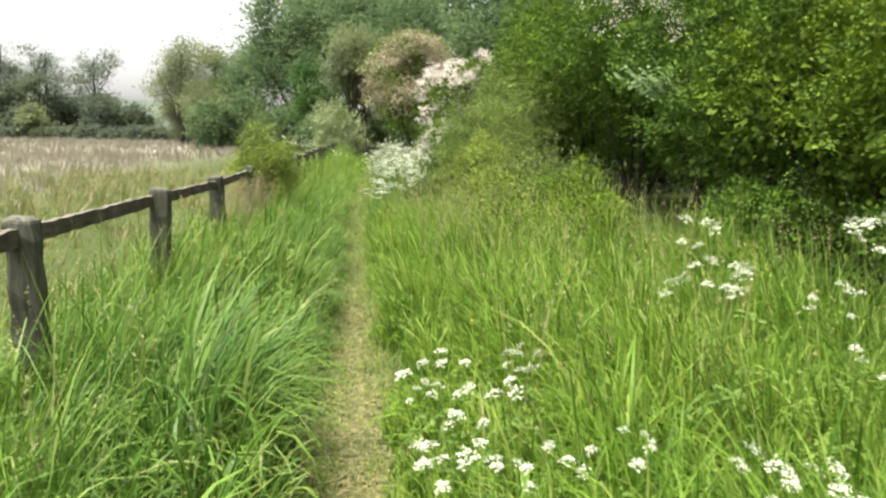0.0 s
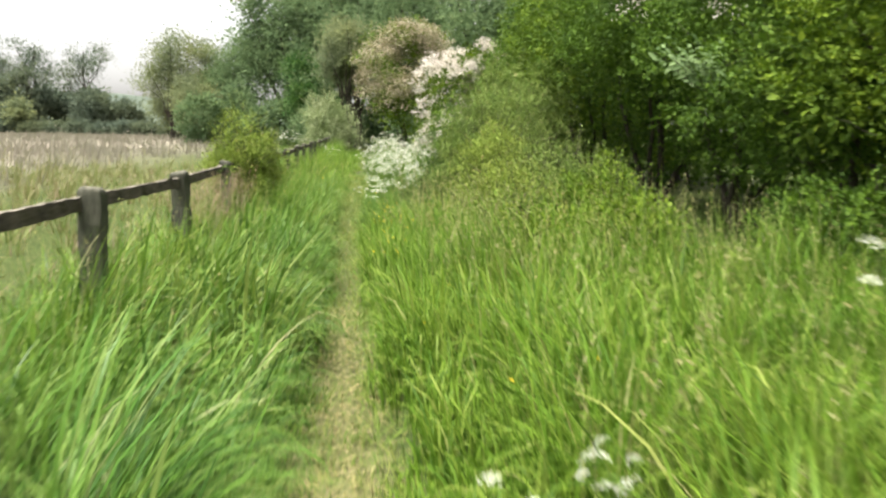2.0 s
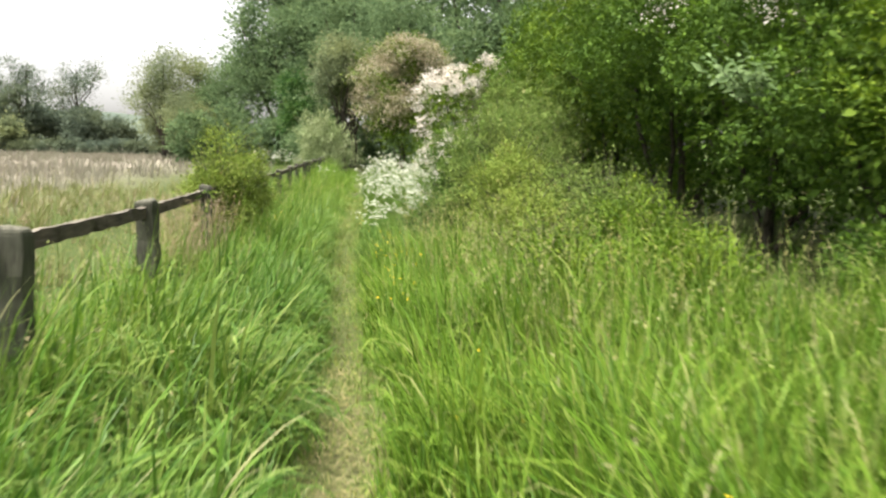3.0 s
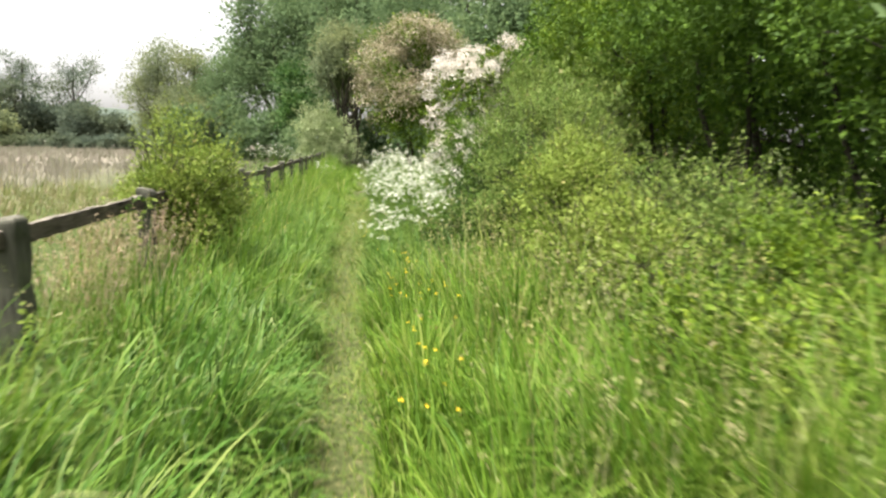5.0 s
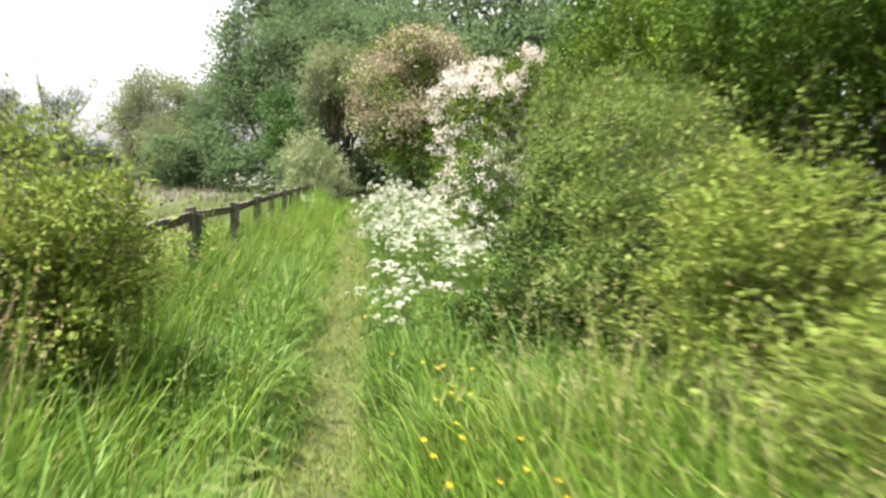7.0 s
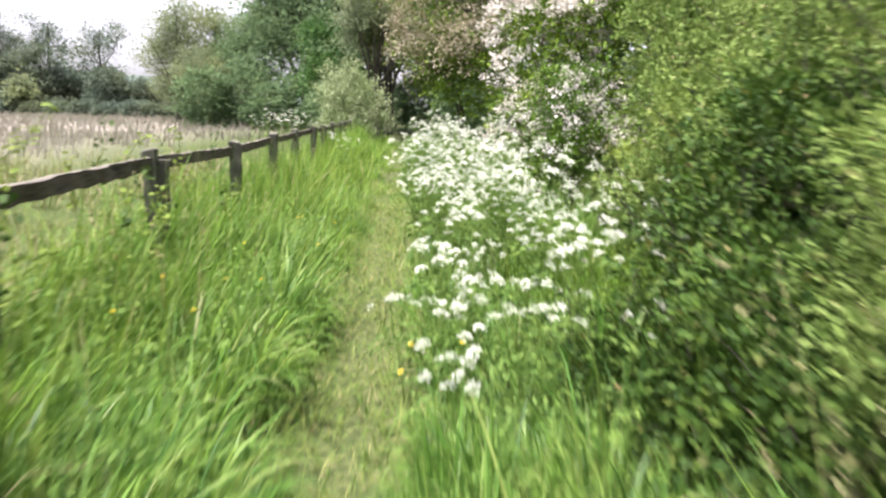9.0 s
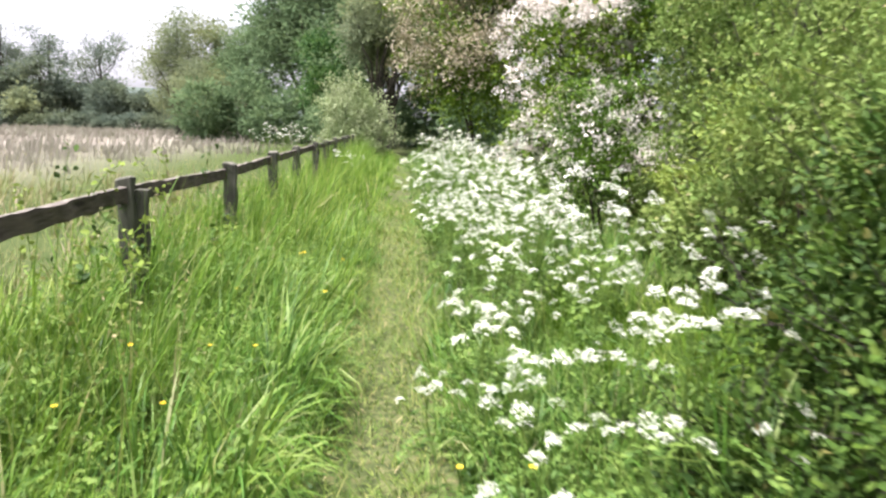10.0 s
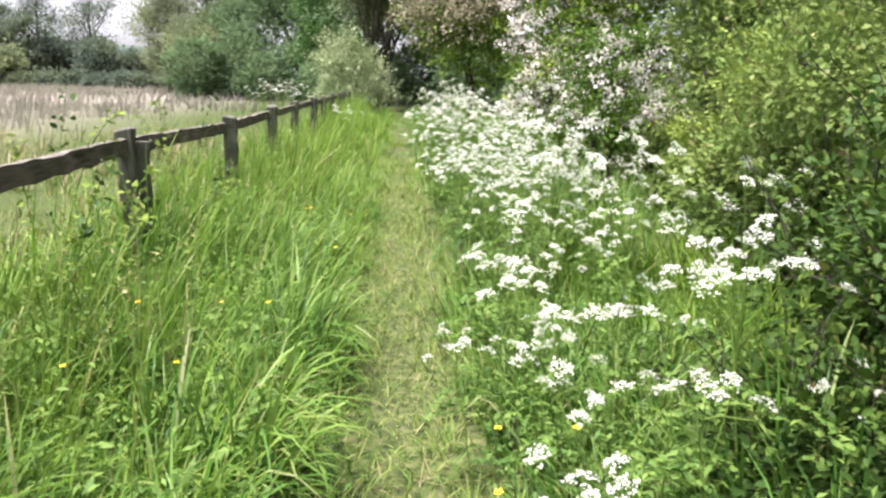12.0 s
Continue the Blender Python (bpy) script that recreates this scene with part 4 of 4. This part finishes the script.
# ---- trees ----
def tree(x, y, h, r, mat, label, seed, clumps=420, per=20, size=0.38, base=0.3, name="tree", spread=0.55, open_crown=0.3, group="background trees", low=True):
    lobes = [(0, 0, h * (base + 1) / 2, r * 0.85, r * 0.85, h * (1 - base) / 2)]
    for k in range(6):
        a = k * 1.05 + seed
        lobes.append((math.cos(a) * r * 0.55, math.sin(a) * r * 0.55, h * (base + (0.22 + 0.1 * (k % 4)) * (1 - base) * 1.4), r * 0.55, r * 0.55, h * (1 - base) * 0.24))
    ob = thing(name, x, y, 0, label, "tree", group)
    v, q = tube(bent((0, 0, -0.1), (0.1, 0, h * 0.85), h * 0.012, 8), h * 0.022, h * 0.005, 7)
    trunk = part("trunk", net("trunk", v, [q], [BARK]), ob)
    for (lx, ly, lz, rx, ry, rz) in lobes[1:]:
        v, q = tube(bent((0, 0, h * base * 0.8), (lx * 1.4, ly * 1.4, lz + rz * 0.5), r * 0.06, 6), h * 0.009, h * 0.002, 5)
        part("limb", net("limb", v, [q], [BARK]), trunk)
    sets = [crown_arrays(lobes, clumps, per, spread, size, seed, inner=open_crown, lump=0.3, floor=0.2, up_bias=0.35, boughs=int(clumps / 9), bough_r=(r * 0.2, r * 0.42))]
    if open_crown < 0.5 and low:
        skirt = lobes + [(0, 0, h * (base * 0.5 + 0.2), r * 0.9, r * 0.9, h * 0.22)]
        sets.append(crown_arrays(skirt, clumps // 3, 13, spread, size * 1.2, seed + 2, inner=0.5, lump=0.2, floor=0.1))
    v, f = joined(sets)
    part("crown", net("crown", v, f, [mat]), ob)
    return ob


TALL = "tall dark green leafy tree closing the view"
tree(-6.9, 68, 18.5, 4.6, TREE, TALL, 501, 1000, 24, 0.28, 0.06, spread=0.5)
tree(-2.5, 64, 19, 5.0, TREE, TALL, 507, 1000, 24, 0.28, 0.05, spread=0.5)
tree(3.5, 60, 18, 5.0, TREE, TALL, 511, 750, 24, 0.28, 0.05, spread=0.5)
tree(9.5, 48, 15, 4.5, TREE, TALL, 517, 600, 20, 0.22, 0.05, spread=0.45)
tree(8.5, 33, 11, 3.5, TREE, TALL, 519, 500, 20, 0.16, 0.05, spread=0.35)
tree(5.8, 41, 13, 3.6, TREE, TALL, 515, 560, 20, 0.24, 0.05, spread=0.4)
tree(-4.4, 57, 6.5, 1.8, TREE_GREEN, "fresh green leafy tree before the dark wood", 521, 520, 20, 0.17, 0.12, spread=0.3)
tree(-1.6, 47, 8.0, 1.9, TREE_PALE, "pale grey-green tree beside the path", 523, 480, 20, 0.17, 0.3, spread=0.32, low=False)
tree(1.4, 50, 11, 3.4, TREE, "dark tree arching over the path", 525, 480, 20, 0.22, 0.22, spread=0.42, low=False)
tree(-1.2, 55, 12, 3.6, TREE, "dark tree arching over the path", 527, 480, 20, 0.22, 0.2, spread=0.42, low=False)
bush("woodland_shrub", (-3.4, 50, 0), [(0, 0, 1.3, 1.6, 1.5, 1.4)], TREE, 200, 14, 0.25, 0.22, "dark leafy shrub beside the path opening", "bush", "woodland edge", seed=791, twigs=3)
bush("woodland_shrub", (2.6, 45, 0), [(0, 0, 1.6, 1.7, 1.5, 1.7)], TREE, 240, 14, 0.25, 0.22, "dark leafy shrub beside the path opening", "bush", "woodland edge", seed=794, twigs=3)
tree(-12.8, 76, 10.5, 3.2, TREE, "rounded mid green tree at the wood edge", 531, 640, 20, 0.2, 0.05, spread=0.45)
tree(-19.3, 80, 11.0, 3.3, TREE_PALE, "pale open-crowned tree at the wood edge", 537, 620, 18, 0.2, 0.2, spread=0.45, open_crown=0.6)
tree(-15.6, 78, 9.6, 2.9, TREE_PALE, "pale green leafy tree at the wood edge", 539, 520, 20, 0.2, 0.1, spread=0.42)
tree(-14.8, 72, 5.5, 2.6, TREE_PALE, "low pale green tree at the field edge", 541, 450, 20, 0.18, 0.02, spread=0.4)
tree(-19.5, 84, 6.5, 2.6, TREE_PALE, "low pale green tree at the field edge", 543, 450, 20, 0.18, 0.02, spread=0.4)

for i in range(12):
    x = -13 + i * 2.3
    h = 3.6 + 1.0 * math.sin(i * 2.1)
    bush("woodland_shrub", (x, 62 - 0.35 * i + 1.5 * math.sin(i * 1.7), 0), [(0, 0, h * 0.5, 1.7, 1.4, h * 0.5)], TREE, 150, 14, 0.3, 0.3,
         "dark leafy shrub at the foot of the wood", "bush", "woodland edge", seed=801 + i * 3, stem_r=0.05, twigs=3)
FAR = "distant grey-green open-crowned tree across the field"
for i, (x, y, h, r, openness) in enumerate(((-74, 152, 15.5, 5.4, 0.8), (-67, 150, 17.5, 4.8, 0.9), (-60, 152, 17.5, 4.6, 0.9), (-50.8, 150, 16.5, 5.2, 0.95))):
    tree(x, y, h, r, FAR_TREE_HAZED, FAR, 551 + i * 4, 360, 12, 0.3, 0.38, spread=0.7, open_crown=openness)
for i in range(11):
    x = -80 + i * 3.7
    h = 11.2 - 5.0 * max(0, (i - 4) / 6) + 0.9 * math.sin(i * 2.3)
    tree(x, 146 + 3 * math.sin(i * 1.9), h, 3.4, FAR_TREE_HAZED, "dense distant trees along the far field edge", 601 + i * 3, 190, 15, 0.55, 0.0, spread=0.8, group="far tree belt")
tree(-45, 108, 4.5, 1.3, TREE_PALE, "small pale tree by itself at the far field edge", 671, 90, 14, 0.5, 0.1)
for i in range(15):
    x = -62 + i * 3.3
    bush("field_hedge_bush", (x, 116 - i * 1.6, 0), [(0, 0, 0.8, 2.0, 1.2, 0.9 + 0.3 * math.sin(i * 2.7))], FAR_TREE_HAZED, 60, 14, 0.3, 0.45,
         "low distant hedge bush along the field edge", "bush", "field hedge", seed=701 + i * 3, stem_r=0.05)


# ---- cow parsley ----
def umbel_mesh(seed, radius):
    r = np.random.default_rng(seed)
    k = 12
    ang = np.arange(k) * 2.39996
    rad = radius * np.sqrt((np.arange(k) + 0.4) / k)
    c = np.stack([np.cos(ang) * rad, np.sin(ang) * rad, -0.6 * rad ** 2 / radius + r.normal(size=k) * 0.005], 1)
    vs, qs, idx, o = [], [], [], 0
    for p in c:
        m = 6
        a = np.arange(m) * 2.39996 + r.uniform(0, 6)
        q = p + np.stack([np.cos(a), np.sin(a), np.zeros(m)], 1) * (0.0088 * np.sqrt((np.arange(m) + 0.3) / m))[:, None]
        q[:, 2] += r.normal(size=m) * 0.003
        s = 0.0026 + r.uniform(0, 0.0012, m)
        t = r.uniform(0, 6.28, m)
        corners = []
        for j in range(4):
            aa = t + j * np.pi / 2
            corners.append(q + np.stack([np.cos(aa) * s, np.sin(aa) * s, r.normal(size=m) * 0.002], 1))
        vs.append(np.stack(corners, 1).reshape(-1, 3))
        qs.append(np.arange(m)[:, None] * 4 + [0, 1, 2, 3] + o)
        idx += [0] * m
        o += m * 4
    for p in c:
        side = np.array([-p[1], p[0], 0]) / (np.hypot(p[0], p[1]) + 1e-6) * 0.0012
        vs.append(np.array([[0, 0, -0.045], p - side, p + side]) + [0, 0, -0.002])
        qs.append(np.array([[o, o + 1, o + 2, o + 2]])[:, :3])
        idx.append(1)
        o += 3
    quads = np.concatenate([q for q in qs if q.shape[1] == 4])
    tris = np.concatenate([q for q in qs if q.shape[1] == 3])
    return net("umbel", np.concatenate(vs), [quads, tris], [PETAL, PARSLEY], [0] * len(quads) + [1] * len(tris))


UMBELS = [umbel_mesh(i, rad) for i, rad in enumerate((0.025, 0.030, 0.034, 0.039))]


def cow_parsley(seed, h, heads, label):
    r = np.random.default_rng(seed)
    ob = thing("cow_parsley", 0, 0, 0, label, "wild flower", "cow parsley")
    main = bent((0, 0, -0.02), (r.normal() * 0.05, r.normal() * 0.05, h * 0.72), 0.012, 6)
    stems, tops = [tube(main, 0.004, 0.0025, 4)], []
    for i in range(heads):
        a = i * 2.4 + r.uniform(0, 1)
        s = main[3 + i % 3]
        reach = r.uniform(0.05, 0.17)
        top = np.array([s[0] + math.cos(a) * reach, s[1] + math.sin(a) * reach, h * r.uniform(0.82, 1.0)])
        stems.append(tube(bent(s, top - [0, 0, 0.045], 0.01, 4), 0.0022, 0.0014, 3))
        tops.append(top)
    v, f = tubes(stems)
    part("stem", net("stem", v, f, [PARSLEY]), ob)
    c, nn = [], []
    for i in range(6):
        a, z0, rr = i * 2.1 + r.uniform(0, 1), h * r.uniform(0.12, 0.6), r.uniform(0.08, 0.18)
        for j in range(22):
            u, side = (j // 2) / 11, (-1) ** j
            p = np.array([math.cos(a), math.sin(a), 0.25 - 0.5 * u]) * rr * (0.25 + u)
            p += np.array([-math.sin(a), math.cos(a), 0]) * side * 0.055 * (1 - u)
            c.append(p + [0, 0, z0]), nn.append((0.2 * math.cos(a), 0.2 * math.sin(a), 1))
    c = np.array(c)
    v, f = leaf_arrays(c, unit(np.array(nn) + r.normal(size=c.shape) * 0.35), r.uniform(0.025, 0.05, len(c)), 0.45)
    part("foliage", net("foliage", v, f, [PARSLEY]), ob)
    for i, top in enumerate(tops):
        part("umbel", UMBELS[int(r.integers(0, 4))], ob, "flat white umbel of tiny flowers",
             Matrix.Translation(top) @ pose(0, 0, 0, r.normal() * 20, r.normal() * 20, r.uniform(0, 360)) @ Matrix.Scale(r.uniform(0.75, 1.25), 4))
    return ob


KINDS = [cow_parsley(11 + i, h, n, lab) for i, (h, n, lab) in enumerate((
    (0.62, 4, "short white cow parsley in the path-side grass"), (0.7, 5, "white cow parsley in the path-side grass"),
    (0.95, 6, "tall white cow parsley with several flat umbels"), (1.1, 7, "tall white cow parsley with many flat umbels"),
    (1.2, 6, "tall branching white cow parsley"), (0.9, 8, "bushy white cow parsley with crowded umbels")))]
# x0, x1, y0, y1, count, kinds
PATCHES = [(-0.40, 0.45, 2.0, 3.7, 11, (0, 1), 0.7), (0.75, 1.55, 2.3, 3.6, 5, (2, 3, 4), 0.65), (0.3, 0.6, 1.5, 2.0, 3, (1, 0), 0.8), (1.2, 1.6, 2.4, 3.1, 2, (4,), 1.05),
           (-0.72, -0.4, 14.2, 15.3, 9, (0, 1), 0.45), (-0.5, 0.25, 14.0, 16.2, 20, (0, 1, 2, 5), 0.62), (-0.05, 0.4, 14.3, 15.6, 4, (2, 3), 0.8),
           (-0.55, 0.5, 16.2, 20.5, 100, (1, 2, 3, 5), 0.7), (-0.5, 0.9, 20.5, 27.0, 72, (3, 4, 5), 0.85),
           (-4.8, -3.2, 32.0, 35.5, 18, (4, 3), 0.9), (-2.2, -1.4, 24, 30, 4, (1, 2), 0.8),
           (-0.74, -0.5, 13.5, 13.9, 2, (0,), 0.75), (-0.35, -0.1, 13.65, 14.1, 2, (1,), 0.85), (0.0, 0.2, 13.9, 14.1, 1, (2,), 1.0)]
first = set()
for x0, x1, y0, y1, count, kinds, lo in PATCHES:
    for _ in range(count):
        px, py = float(rng.uniform(x0, x1)), float(rng.uniform(y0, y1))
        kind = int(rng.choice(kinds))
        m = pose(px, py, float(ground_z(np.array([px]), np.array([py]))[0]), float(rng.normal() * 6), float(rng.normal() * 6), float(rng.uniform(0, 360)))
        if kind not in first:
            first.add(kind)
            KINDS[kind].matrix_basis = m
        else:
            copy_thing(KINDS[kind], m @ Matrix.Scale(float(rng.uniform(lo, 1.12)), 4))


# ---- buttercups ----
def buttercup():
    ob = thing("buttercup", -0.5, 9.5, 0, "small yellow buttercup in the grass beside the path", "wild flower", "buttercups")
    v, f = tube(bent((0, 0, -0.01), (0.02, 0.01, 0.42), 0.01, 5), 0.0016, 0.001, 3)
    part("stem", net("stem", v, [f], [PARSLEY]), ob)
    a = np.arange(5) * 1.2566
    c = np.stack([np.cos(a) * 0.008, np.sin(a) * 0.008, np.full(5, 0.424)], 1) + [0.02, 0.01, 0]
    n = unit(np.stack([-np.cos(a) * 0.5, -np.sin(a) * 0.5, np.ones(5)], 1))
    v, f = leaf_arrays(c, n, np.full(5, 0.0098), 0.9, oval=True)
    part("flower_head", net("flower_head", v, f, [YELLOW]), ob, "five glossy yellow petals")
    return ob


cup = buttercup()
for x0, x1, y0, y1, count in ((-0.6, -0.1, 8.0, 12.5, 44), (-0.5, 0.4, 4, 8, 6), (-2.1, -1.2, 13, 18, 10), (-0.7, -0.45, 13.5, 15, 3)):
    for _ in range(count):
        px, py = float(rng.uniform(x0, x1)), float(rng.uniform(y0, y1))
        copy_thing(cup, pose(px, py, float(ground_z(np.array([px]), np.array([py]))[0]), float(rng.normal() * 8), float(rng.normal() * 8), float(rng.uniform(0, 360))))


# ---- bramble shoots along the fence ----
def bramble(x, y, h, seed, label):
    """Arching leafy shoots, each a part with its own foliage."""
    r = np.random.default_rng(seed)
    ob = thing("bramble", x, y, 0, label, "bramble", "brambles")
    for k in range(int(r.integers(2, 4))):
        a = r.uniform(0, 6.28)
        reach = h * r.uniform(0.1, 0.45)
        mid = np.array([math.cos(a) * reach * 0.5, math.sin(a) * reach * 0.5, h * r.uniform(0.7, 0.95)])
        end = np.array([math.cos(a) * reach, math.sin(a) * reach, h * r.uniform(0.75, 1.05)])
        u = np.linspace(0, 1, 8)[:, None]
        line = (1 - u) ** 2 * np.array([0, 0, -0.03]) + 2 * u * (1 - u) * mid + u ** 2 * end
        v, q = tube(line, 0.0045, 0.002, 4)
        shoot = part("shoot", net("shoot", v, [q], [PARSLEY]), ob)
        c, nn = [], []
        for j in range(14):
            p = line[1 + j // 2]
            for _ in range(3):
                c.append(p + r.normal(size=3) * 0.026), nn.append(r.normal(size=3) * 0.5 + np.array([0, 0, 0.8]))
        v, f = leaf_arrays(np.array(c), unit(np.array(nn)), r.uniform(0.028, 0.05, len(c)), 0.6, oval=True)
        part("foliage", net("foliage", v, f, [ROSE_SHADED if k % 2 else SCRUB]), shoot)
    return ob


for i, (bx, by, bh) in enumerate(((-2.3, 15.2, 0.95), (-2.25, 15.8, 0.75), (-2.7, 14.7, 1.45), (-2.3, 17.4, 0.85), (-2.55, 18.2, 1.2), (-2.7, 16.1, 1.15),
                                  (-2.2, 13.8, 1.0), (-2.5, 10.9, 1.0), (-2.15, 8.6, 0.7), (1.0, 13.2, 1.2), (0.6, 13.5, 0.9), (1.3, 11.0, 1.1))):
    bramble(bx, by, bh, 900 + i, "thin arching leafy bramble shoots by the fence" if bx < 0 else "thin arching leafy bramble shoots by the scrub")
